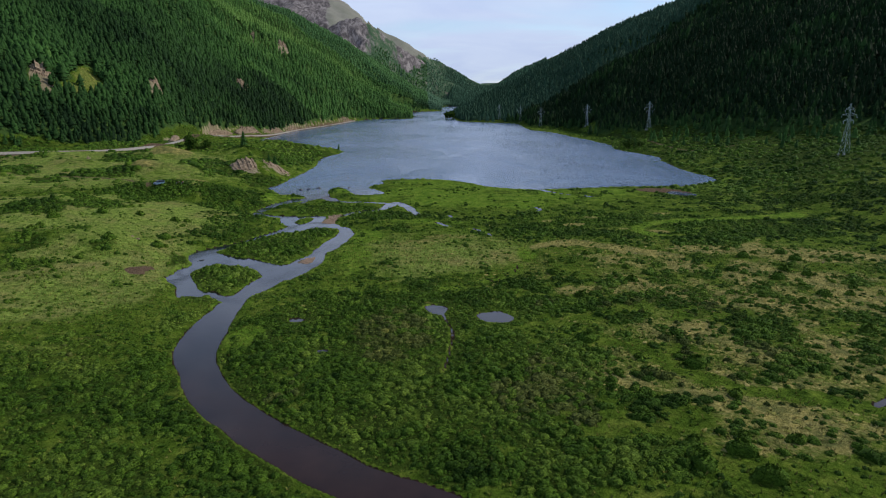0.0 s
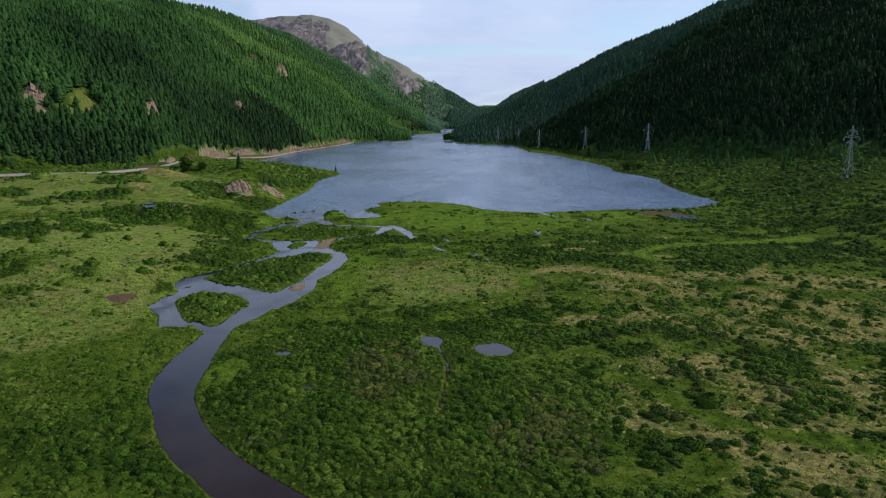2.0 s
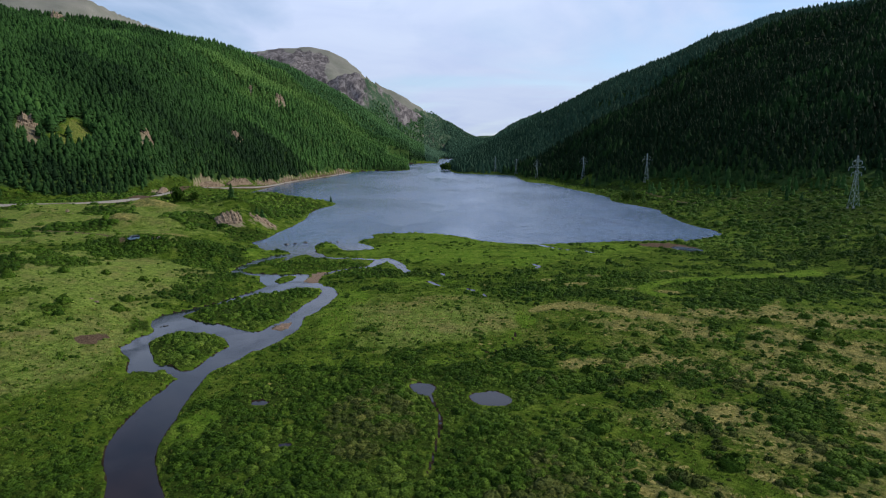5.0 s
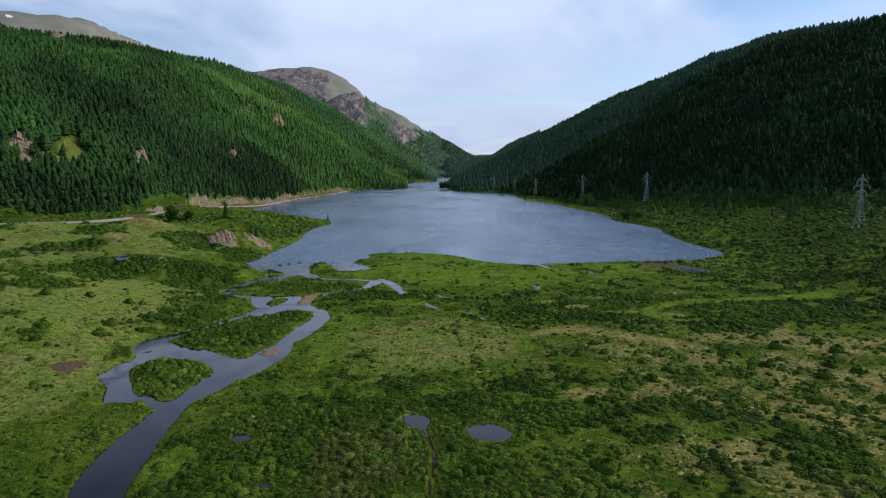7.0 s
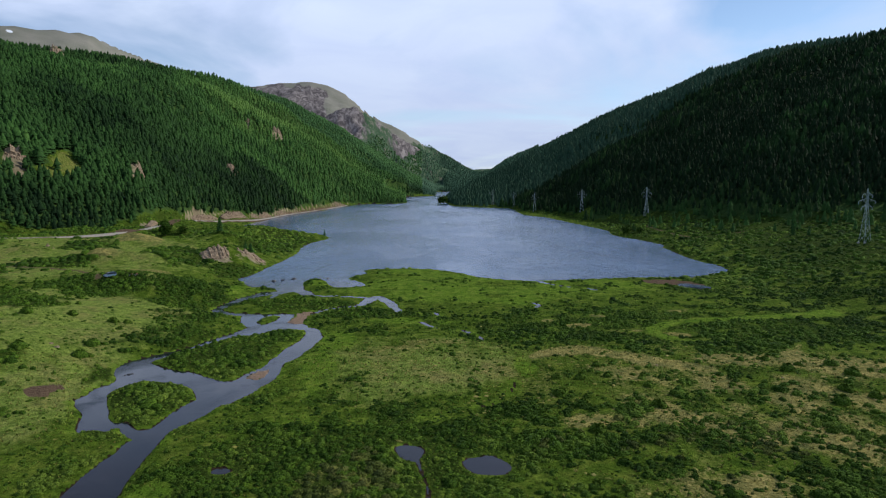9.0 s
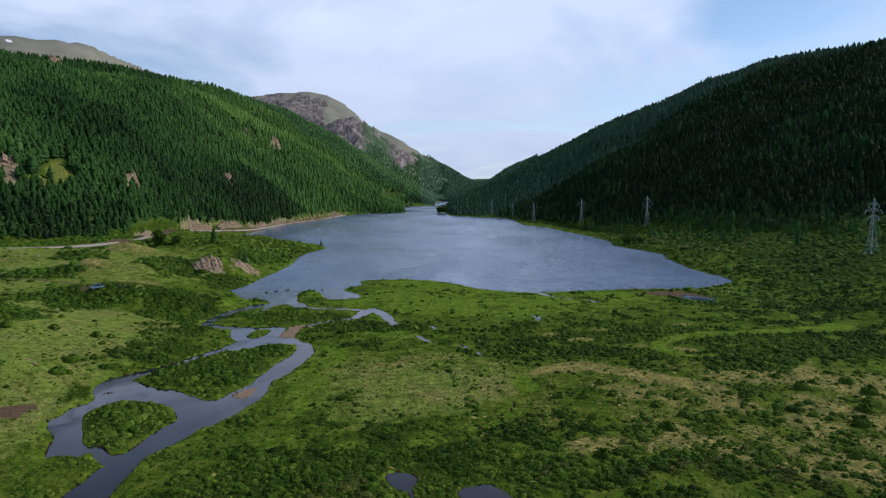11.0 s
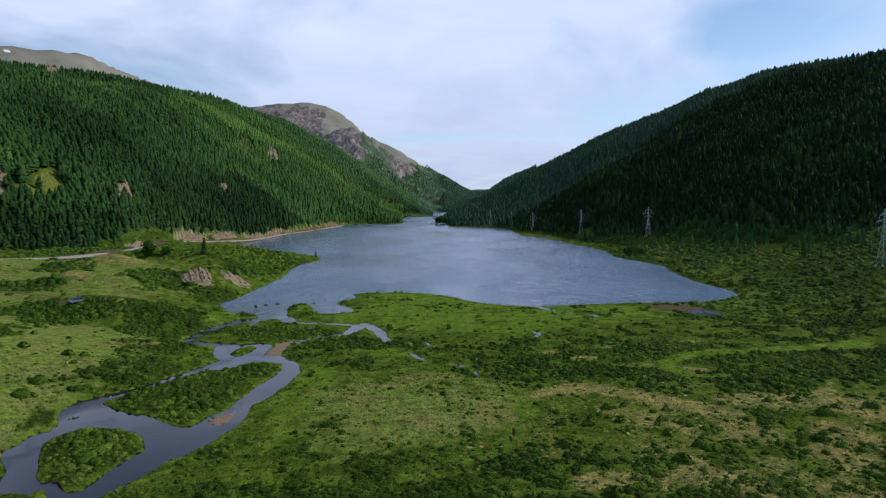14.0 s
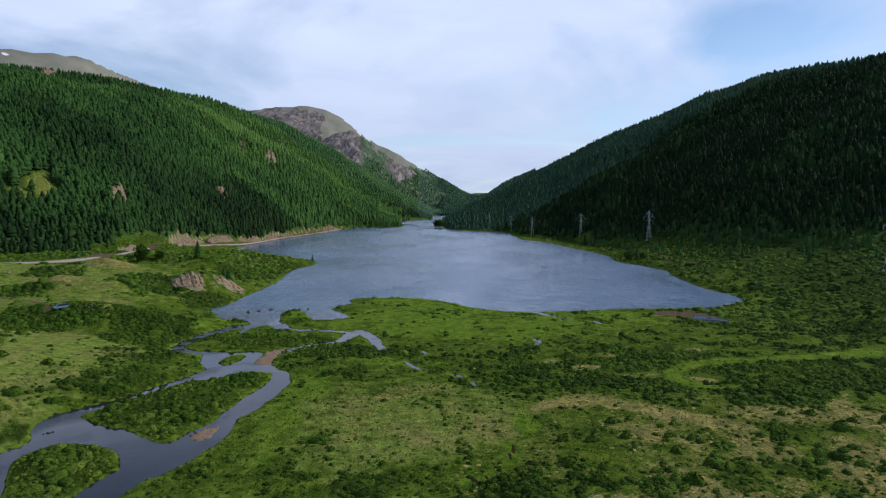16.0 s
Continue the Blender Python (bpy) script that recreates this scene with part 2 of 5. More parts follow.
GROUND = ground_material()
WATER = water_material()
WILLOW = leaf_material("willow leaves", (0.024, 0.056, 0.008), (0.063, 0.124, 0.014), (0.128, 0.194, 0.029), tips=(1.3, 1.22, 1.1), mottle=0.9, grain=2.8)
BIRCH = leaf_material("dwarf birch leaves", (0.036, 0.056, 0.013), (0.085, 0.112, 0.026), (0.150, 0.165, 0.046), tips=(1.3, 1.2, 1.05), mottle=0.9, grain=2.8)
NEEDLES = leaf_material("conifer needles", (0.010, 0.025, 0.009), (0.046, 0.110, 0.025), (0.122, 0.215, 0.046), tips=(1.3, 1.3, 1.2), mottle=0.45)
# distance haze is painted into these two far needle colours
HAZE_LARCH = leaf_material("haze-tinted far larch needles", (0.022, 0.056, 0.020), (0.048, 0.112, 0.036), (0.085, 0.165, 0.048), tips=(1.2, 1.2, 1.15))
HAZE_NEEDLES = leaf_material("haze-tinted blue-green needles", (0.022, 0.050, 0.030), (0.050, 0.105, 0.062), (0.085, 0.150, 0.090), tips=(1.3, 1.3, 1.25))
STRAW = leaf_material("meadow grass blades", (0.060, 0.105, 0.012), (0.185, 0.180, 0.042), (0.36, 0.305, 0.11))
BARK = plain("bark", (0.06, 0.042, 0.03), (0.14, 0.10, 0.075), 2.0, 0.9, bump=0.03)
STEEL = plain("galvanised steel", (0.38, 0.45, 0.46), (0.52, 0.58, 0.58), 1.5, 0.55, 0.0)
CERAMIC = plain("insulator glass", (0.30, 0.38, 0.38), (0.45, 0.52, 0.52), 4.0, 0.25)
CONCRETE = plain("concrete", (0.28, 0.27, 0.25), (0.42, 0.41, 0.38), 2.0, 0.9, bump=0.01)
STONE = plain("weathered tan rock", (0.14, 0.094, 0.058), (0.39, 0.285, 0.185), 0.6, 0.92, bump=0.35)
GREYSTONE = plain("wet grey stone", (0.03, 0.028, 0.026), (0.10, 0.095, 0.09), 2.0, 0.5, bump=0.05)
GRAVEL = plain("pale gravel", (0.20, 0.175, 0.145), (0.38, 0.34, 0.285), 1.2, 0.95, bump=0.04)
PAINT_BLUE = plain("blue car paint", (0.03, 0.05, 0.10), (0.05, 0.08, 0.14), 2.0, 0.3, 0.2, 0.5)
PAINT_TEAL = plain("pale teal car paint", (0.13, 0.22, 0.31), (0.20, 0.30, 0.40), 2.0, 0.35, 0.1, 0.5)
PAINT_WHITE = plain("white paint", (0.62, 0.64, 0.66), (0.78, 0.79, 0.80), 2.0, 0.4)
PAINT_RED = plain("red paint", (0.22, 0.03, 0.025), (0.34, 0.06, 0.045), 2.0, 0.4)
GLASS = plain("dark window glass", (0.012, 0.016, 0.022), (0.03, 0.036, 0.045), 1.0, 0.06, 0.0, 0.6)
RUBBER = plain("black rubber", (0.012, 0.012, 0.012), (0.03, 0.03, 0.03), 8.0, 0.85)
CHROME = plain("bare metal", (0.45, 0.45, 0.46), (0.6, 0.6, 0.62), 5.0, 0.3, 0.9)
LAMP = plain("headlamp lens", (0.6, 0.62, 0.64), (0.75, 0.76, 0.78), 6.0, 0.15)
HULL = plain("dark tarred boat planks", (0.02, 0.018, 0.016), (0.05, 0.042, 0.035), 3.0, 0.6)


# ---- plan of the valley ----
# water outlines, metres; z = 0 is the water's surface
MAIN = [(150, -60), (90, -14), (40, 22), (18, 44), (-2, 58), (-15.4, 66.0), (-19.5, 68.4), (-24.0, 71.7), (-27.9, 74.5), (-32.2, 77.9), (-35.0, 80.9), (-38.8, 84.1), (-42.8, 88.4), (-47.2, 94.2), (-51.1, 100.7), (-55.3, 108.1), (-57.7, 116.6), (-58.4, 126.3), (-58.2, 133.7), (-57.9, 139.7), (-48.7, 157.6), (-52.6, 146.3), (-52.4, 137.7), (-51.2, 126.4), (-49.7, 119.8), (-47.8, 109.6), (-44.2, 102.0), (-39.1, 94.4), (-33.4, 88.6), (-27.4, 83.5), (-22.2, 79.6), (-17.4, 76.1), (-13.1, 72.8), (-9.1, 70.8), (-5.4, 69.3), (4, 64), (26, 52), (50, 32), (98, -4), (156, -48)]
LAGOON = [(-81.9, 192.8), (-85.2, 189.8), (-85.2, 182.7), (-80.0, 172.8), (-81.5, 168.6), (-80.6, 163.9), (-81.7, 160.1), (-77.9, 155.3), (-74.8, 151.9), (-70.2, 143.1), (-68.1, 144.4), (-65.5, 143.1), (-63.7, 144.9), (-60.8, 141.8), (-57.9, 139.7), (-53.9, 141.9), (-48.7, 157.6), (-53.7, 172.9), (-59.1, 176.0), (-65.7, 180.6), (-69.4, 181.3), (-75.4, 185.5), (-79.8, 189.8)]
ARM = [(-48.7, 157.6), (-44.3, 166.9), (-42.2, 179.3), (-43.9, 186.2), (-41.3, 195.9), (-40.1, 210.0), (-40.2, 217.4), (-43.3, 225.2), (-47.5, 227.3), (-45.4, 214.6), (-46.1, 205.7), (-47.7, 199.9), (-48.1, 186.2), (-49.9, 179.3), (-51.5, 172.9), (-53.7, 172.9)]
POOL = [(-67.5, 215.6), (-66.2, 225.4), (-70.4, 232.8), (-73.6, 240.7), (-74.3, 247.8), (-68.1, 249.0), (-61.1, 248.9), (-57.3, 247.6), (-55.6, 234.9), (-51.0, 233.7), (-47.1, 227.3), (-47.1, 225.3), (-52.6, 226.3), (-58.2, 223.3), (-61.9, 217.5)]
SHORE_S = [(-105.6, 329.7), (-92.3, 304.9), (-84.2, 304.8), (-78.1, 297.5), (-75.4, 286.2), (-76.5, 274.0), (-74.1, 278.9), (-72.0, 288.4), (-68.7, 291.7), (-61.7, 284.0), (-68.4, 306.0), (-71.0, 319.3), (-70.5, 326.4), (-64.3, 326.4), (-58.4, 312.4), (-53.1, 304.6), (-46.5, 305.8), (-40.5, 310.9), (-46.0, 321.9), (-52.4, 329.3), (-49.7, 341.8), (-46.6, 346.8), (-49.3, 359.2), (-40.9, 362.8), (-27.0, 364.5), (-12.7, 360.6), (1.3, 347.9), (9.0, 336.4), (16.3, 328.7), (37.7, 321.2), (50.1, 324.0), (65.3, 326.8), (83.6, 331.1), (113.1, 330.8), (126.8, 340.0), (138.6, 351.5)]
SHORE_E = [(141.4, 373.9), (137.6, 393.2), (139.0, 430.9), (141.8, 464.3), (146.9, 485.1), (140.9, 516.7), (129.7, 563.6), (135.7, 602.0), (130.9, 668.7), (120.3, 735.4), (108.6, 830.2), (85.9, 882.6), (85.8, 1064.2), (60.9, 1108.7), (-6.3, 1186.1), (-24.1, 1298.5), (-35.5, 1512.9), (-25.6, 1874.4), (-28.1, 2598.5)]
SHORE_W = [(-103.1, 2753.3), (-77.8, 2024.5), (-159.4, 1899.8), (-114.1, 1373.9), (-183.5, 1349.6), (-214.9, 1262.8), (-222.6, 1053.8), (-240.1, 921.2), (-239.1, 796.5), (-235.3, 719.6), (-223.8, 656.6), (-184.0, 597.4), (-153.7, 579.5), (-117.3, 567.5), (-107.1, 547.3), (-110.4, 520.3), (-113.6, 500.0), (-108.0, 451.1), (-104.9, 427.6), (-103.3, 390.4), (-104.0, 365.5), (-104.0, 342.3)]
POND_A = [(2.5, 131.3), (4.4, 132.8), (7.5, 133.2), (10.1, 129.6), (8.7, 127.1), (5.4, 126.7), (3.6, 128.1)]
POND_B = [(-9.6, 136.9), (-6.6, 137.7), (-4.3, 135.8), (-5.1, 131.9), (-7.6, 132.3)]
MUD = [(84.6, 318.1), (97.3, 320.8), (107.0, 315.2), (110.3, 301.3), (102.8, 298.9), (98.3, 307.5), (87.1, 311.4)]
MUD_POOL = [(98, 307.5), (103, 311), (109, 306), (110.5, 301), (103, 299)]
# islands and bars
ISLET = [(-75.5, 161.2), (-76.9, 166.8), (-73.6, 172.2), (-68.1, 172.9), (-62.0, 169.8), (-55.8, 162.9), (-56.3, 157.5), (-57.1, 151.0), (-56.8, 146.3), (-58.8, 144.0), (-63.8, 147.6), (-66.7, 148.1), (-71.0, 154.9)]
ISLET_SMALL = [(-66.5, 237.2), (-65.7, 244.1), (-62.1, 246.4), (-60.2, 240.5), (-61.1, 234.9), (-63.8, 232.7)]
BAR = [(-49.0, 175.4), (-49.0, 179.3), (-45.7, 183.4), (-45.0, 178.0), (-46.2, 174.8)]
BAR_POOL = [(-56.5, 234.9), (-54.6, 240.5), (-55.5, 247.6), (-51.8, 251.2), (-51.5, 240.4), (-50.7, 232.6)]
# narrow channels: (x, y, half width)
CHANNELS = [
    [(-80.9, 191.3, 2.4), (-76.1, 199.9, 1.3), (-71.6, 209.3, 1.5), (-67.3, 218.5, 2.0), (-65.1, 225.4, 3.0)],
    [(-78.9, 290.4, 4.0), (-84.7, 277.9, 2.6), (-87.1, 264.9, 2.0), (-88.2, 255.5, 1.8), (-80.9, 249.1, 1.8), (-73.2, 246.6, 2.2)],
    [(-51.5, 249.9, 0.8), (-44.8, 259.5, 1.1), (-36.2, 263.8, 1.5), (-34.1, 273.9, 2.2), (-31.6, 279.8, 2.6), (-28.1, 273.9, 2.2), (-23.6, 262.9, 1.9), (-20.4, 253.8, 1.5)],
    [(-64.3, 293.9, 1.8), (-58.9, 285.1, 1.2), (-50.3, 283.0, 0.9), (-39.4, 280.9, 1.0), (-33.9, 278.8, 1.5)],
    [(-5.3, 131.9, 0.30), (-4.0, 125.2, 0.06), (-2.8, 119.7, 0.20), (-3.1, 113.0, 0.05), (-3.6, 106.0, 0.14), (-4.2, 102.0, -0.05)],
    [(-11.7, 235.1, 0.5), (-8.1, 230.6, 0.7), (-5.6, 227.6, 0.2)],
    [(2.4, 223.5, 0.3), (4.4, 221.0, 0.6), (5.2, 219.4, 0.1)], [(6.9, 217.0, 0.3), (8.4, 213.5, 0.5), (9.4, 211.2, 0.1)], [(14.5, 172.8, -0.1), (13.4, 168.0, 0.12), (12.4, 163.3, -0.1)], [(9.7, 158.9, 0.05), (7.0, 157.0, 0.0), (4.4, 156.1, 0.1)],
    [(30.4, 268.2, 0.6), (31.9, 264.6, 0.7), (29.7, 257.8, 0.4)],
    [(38.2, 317.7, 1.4), (47.2, 306.5, 0.5), (55.2, 301.6, 0.5), (58.6, 296.8, 0.9)],
    [(-37.6, 127.6, 1.0), (-36.4, 127.6, 1.0)], [(-27.9, 110.7, 0.6), (-27.0, 110.9, 0.6)], [(63.7, 91.0, 0.6), (66.5, 92.6, 0.6)],
    [(-7.0, 249.9, 0.4), (-6.2, 246.4, 0.5)],
]
EYE_X, EYE_Y = 4.0, 56.0              # the point the hills are laid out around
CREST_W = [(-913, 1114, 302), (-868, 1252, 314), (-803, 1320, 316), (-759, 1462, 326), (-765, 1738, 348), (-748, 1963, 370), (-688, 2144, 351), (-625, 2320, 340), (-554, 2544, 299), (-487, 2660, 262), (-394, 2827, 187), (-234, 2996, 81), (-118, 3053, 9)]
CREST_E = [(-86, 2990, 12), (-30, 1545, 2), (-9, 1556, 8), (87, 2354, 62), (205, 2548, 135), (296, 2388, 173), (372, 2225, 207), (443, 2109, 243), (503, 1993, 264), (553, 1875, 281), (591, 1757, 297), (627, 1659, 314), (658, 1571, 317), (690, 1501, 329), (717, 1432, 326), (747, 1382, 322), (779, 1340, 322), (804, 1265, 317), (921, 1180, 323)]
PEAKS = [(-1707, 2144, 587), (-1585, 2239, 599), (-1473, 2375, 611), (-1422, 2466, 619), (-1388, 2600, 596), (-1407, 2816, 605), (-1424, 3031, 613), (-1420, 3362, 611), (-1377, 3810, 618), (-1285, 4053, 654), (-1200, 4132, 683), (-986, 4240, 709), (-879, 4264, 689), (-788, 4282, 646), (-689, 4249, 566), (-591, 4214, 488), (-500, 4200, 436), (-403, 4186, 394), (-259, 4248, 302), (-197, 4551, 288), (-36, 4606, 201), (87, 4655, 131), (154, 4804, 138), (260, 4799, 137), (387, 4790, 120), (793, 4689, 74)]
SPUR = [(-821, 3457, 358), (-743, 3526, 410), (-676, 3591, 457), (-591, 3657, 477), (-529, 3667, 436), (-456, 3727, 380), (-363, 3788, 312), (-237, 3898, 240), (-136, 3953, 162), (-67, 4005, 120), (22, 4056, 78), (150, 4103, 19)]
FOOT = [(-420, 250), (-330, 375), (-290, 440), (-256, 530), (-272, 690), (-250, 800), (-248, 921), (-232, 1054), (-222, 1263), (-190, 1356), (-118, 1385), (-152, 1960), (-79, 2040), (-104, 2760), (-80, 2860), (-33, 1525), (-20, 1310), (-4, 1200), (62, 1125), (90, 1080), (96, 950), (112, 890), (130, 850), (143, 720), (153, 650), (171, 598), (195, 540), (212, 490), (232, 440), (258, 395), (300, 335), (420, 240)]
ROAD = [(-420, 180), (-330, 318), (-278, 372), (-252, 399), (-243, 420), (-234, 447), (-231, 480), (-238, 517), (-250, 570), (-262, 640), (-258, 690), (-246, 745), (-243, 800), (-243, 921), (-228, 1054), (-219, 1245)]


# ---- noise and shapes on arrays ----
def hashed(ix, iy, seed):
    h = (ix.astype(np.int64) * 374761393 + iy.astype(np.int64) * 668265263 + seed * 97471117) & 0xFFFFFFFF
    h = ((h ^ (h >> 13)) * 1274126177) & 0xFFFFFFFF
    return ((h ^ (h >> 16)) & 0xFFFFFF) / float(0xFFFFFF)


def value_noise(x, y, seed):
    ix, iy = np.floor(x), np.floor(y)
    fx, fy = x - ix, y - iy
    fx, fy = fx * fx * (3 - 2 * fx), fy * fy * (3 - 2 * fy)
    a, b = hashed(ix, iy, seed), hashed(ix + 1, iy, seed)
    c, d = hashed(ix, iy + 1, seed), hashed(ix + 1, iy + 1, seed)
    return (a + (b - a) * fx) * (1 - fy) + (c + (d - c) * fx) * fy


def fbm(x, y, size, octaves=4, seed=1):
    """Fractal noise about -1 to 1 with its largest features of the given size."""
    out, amp, total = np.zeros_like(x), 1.0, 0.0
    for o in range(octaves):
        k = 2.0 ** o / size
        out += amp * (2 * value_noise(x * k + 17.3 * o, y * k - 9.1 * o, seed + o) - 1)
        total += amp
        amp *= 0.52
    return out / total * 1.6


def ease(v, lo, hi):
    t = np.clip((v - lo) / (hi - lo), 0, 1)
    return t * t * (3 - 2 * t)


def rounded(points, parts=3, closed=True):
    """A smooth curve through control points (Catmull-Rom)."""
    p = np.array(points, float)
    n = len(p)
    out = []
    for i in range(n if closed else n - 1):
        if closed:
            a, b, c, d = p[i - 1], p[i], p[(i + 1) % n], p[(i + 2) % n]
        else:
            a, b, c, d = p[max(i - 1, 0)], p[i], p[i + 1], p[min(i + 2, n - 1)]
        for k in range(parts):
            t = k / parts
            out.append(0.5 * (2 * b + (c - a) * t + (2 * a - 5 * b + 4 * c - d) * t * t + (3 * b - a - 3 * c + d) * t ** 3))
    if not closed:
        out.append(p[-1])
    return np.array(out)


def outline_distance(x, y, points, reach=90.0, parts=3):
    """Signed distance to a closed outline, negative inside, exact within reach."""
    p = rounded(points, parts)
    out = np.full(x.shape, reach)
    near = (x > p[:, 0].min() - reach) & (x < p[:, 0].max() + reach) & (y > p[:, 1].min() - reach) & (y < p[:, 1].max() + reach)
    px, py = x[near], y[near]
    best, inside = np.full(px.shape, reach * reach), np.zeros(px.shape, bool)
    for (ax, ay), (bx, by) in zip(p, np.roll(p, -1, 0)):
        ex, ey = bx - ax, by - ay
        wx, wy = px - ax, py - ay
        t = np.clip((wx * ex + wy * ey) / max(ex * ex + ey * ey, 1e-9), 0, 1)
        best = np.minimum(best, (wx - t * ex) ** 2 + (wy - t * ey) ** 2)
        if ay != by:
            inside ^= ((ay > py) != (by > py)) & (px < ex * (py - ay) / (by - ay) + ax)
    d = np.sqrt(best)
    out[near] = np.where(inside, -d, d)
    return out


def line_distance(x, y, points, reach=90.0, parts=3):
    """Distance to an open curve of (x, y[, half width]), less the half width."""
    p = rounded([(*q, 0.0)[:3] for q in points], parts, False)
    out = np.full(x.shape, reach)
    near = (x > p[:, 0].min() - reach) & (x < p[:, 0].max() + reach) & (y > p[:, 1].min() - reach) & (y < p[:, 1].max() + reach)
    px, py = x[near], y[near]
    best = np.full(px.shape, reach)
    for (ax, ay, aw), (bx, by, bw) in zip(p[:-1], p[1:]):
        ex, ey = bx - ax, by - ay
        wx, wy = px - ax, py - ay
        t = np.clip((wx * ex + wy * ey) / max(ex * ex + ey * ey, 1e-9), 0, 1)
        best = np.minimum(best, np.hypot(wx - t * ex, wy - t * ey) - (aw + (bw - aw) * t))
    out[near] = best
    return out


def patches(x, y, rows):
    """The strongest of soft elliptic patches (x, y, radius x, radius y, turn in degrees, strength)."""
    out = np.zeros_like(x)
    for cx, cy, rx, ry, turn, k in rows:
        c, s = math.cos(radians(turn)), math.sin(radians(turn))
        u, v = (x - cx) * c + (y - cy) * s, -(x - cx) * s + (y - cy) * c
        out = np.maximum(out, k * (1 - ease(np.sqrt((u / rx) ** 2 + (v / ry) ** 2), 0.6, 1.15)))
    return out


def shoreline(x, y):
    """Distance from the water: positive on land, negative in water."""
    k = np.clip(np.hypot(x, y - 20) / 160, 0.5, 3)
    wx, wy = x + 0.5 * k * fbm(x, y, 5.0, 3, 11), y + 0.5 * k * fbm(x, y, 5.0, 3, 23)
    s = np.full(x.shape, 90.0)
    for shape in (MAIN, LAGOON, ARM, POOL, POND_A, POND_B, MUD_POOL):
        s = np.minimum(s, outline_distance(wx, wy, shape))
    s = np.minimum(s, outline_distance(wx, wy, SHORE_S + SHORE_E + SHORE_W, parts=2))
    for line in CHANNELS:
        s = np.minimum(s, line_distance(wx, wy, line))
    for isle in (ISLET, ISLET_SMALL):
        s = np.maximum(s, -outline_distance(wx, wy, isle))
    for isle in (BAR, BAR_POOL):
        s = np.maximum(s, np.minimum(-outline_distance(wx, wy, isle), 0.25))
    return s


def polar(rows):
    a = np.degrees(np.arctan2([p[0] - EYE_X for p in rows], [p[1] - EYE_Y for p in rows]))
    r = np.hypot([p[0] - EYE_X for p in rows], [p[1] - EYE_Y for p in rows])
    i = np.argsort(a)
    return a[i], r[i], (np.array([p[2] for p in rows], float)[i] if len(rows[0]) > 2 else None)


FOOT_A, FOOT_R, _ = polar(FOOT)
CREST_A, CREST_R, CREST_Z = polar(CREST_W + CREST_E)
PEAK_A, PEAK_R, PEAK_Z = polar(PEAKS)
FOOT_A, FOOT_R = np.r_[-180, -120, FOOT_A, 120, 180], np.r_[1500, 480, FOOT_R, 480, 1500]
CREST_A, CREST_R, CREST_Z = np.r_[-180, -110, -70, CREST_A, 70, 110, 180], np.r_[2600, 1400, 1400, CREST_R, 1400, 1400, 2600], np.r_[120, 270, 280, CREST_Z, 320, 280, 120]
PEAK_A, PEAK_R, PEAK_Z = np.r_[-180, -60, PEAK_A, 16, 40, 60, 180], np.r_[4200, 3000, PEAK_R, 4300, 3200, 3200, 4200], np.r_[250, 560, PEAK_Z, 250, 360, 380, 250]
SPUR_A, SPUR_R, SPUR_Z = polar(SPUR)
ROAD_A, ROAD_R, _ = polar(ROAD[:10])
HUMMOCKS = [(-142, 392, 16, 9, 4.0), (-125, 367, 13, 11, 6.5), (-194, 396, 20, 13, 6.0), (-172, 327, 14, 8, 3.0), (-126, 276, 24, 12, 4.5), (-220, 350, 26, 9, 3.0), (-160, 330, 20, 8, 2.5), (-150, 425, 22, 12, 5.5), (-205, 470, 24, 12, 4.0), (-118, 180, 14, 10, 2.5), (-150, 232, 26, 10, 1.5)]
CLEARINGS = [(174, 606, 16, 30, 0, 0.95), (146, 772, 12, 30, 0, 0.9), (106, 918, 9, 26, 0, 0.8), (90, 1070, 7, 24, 0, 0.7), (59, 1150, 8, 28, 0, 0.8), (-327, 551, 12, 24, 32, 1.0), (-325, 525, 11, 12, 32, 1.0)]
# bands of dark scrub between the pale hummocks
SCRUB_BANDS = [(-151, 212, 13, 16, 35, 1.14), (-140, 231, 12, 19, 31, 1.14), (-137, 269, 21, 20, 27, 1.14), (-188, 321, 23, 24, 30, 1.14), (-202, 293, 11, 10, 35, 0.95), (-234, 318, 10, 28, 36, 1.04), (-208, 381, 18, 33, 29, 1.04), (-147, 351, 21, 29, 23, 1.04), (-107, 273, 14, 22, 21, 0.95), (-89, 240, 10, 16, 20, 0.95), (-127, 170, 7, 8, 37, 1.04), (-106, 175, 4, 4, 31, 1.04), (-121, 186, 4, 4, 33, 0.85), (-113, 155, 11, 8, 36, 0.57), (-85, 178, 4, 8, 26, 0.76), (-126, 436, 18, 44, 0, 0.85), (-128, 505, 22, 40, 0, 0.76), (-100, 266, 16, 26, 0, 0.85), (-92, 243, 13, 18, 0, 0.76), (-86, 218, 11, 20, 0, 0.66), (-300, 405, 70, 24, -50, 0.76), (-255, 470, 20, 60, 0, 0.66), (-112, 340, 14, 20, 0, 0.95)]
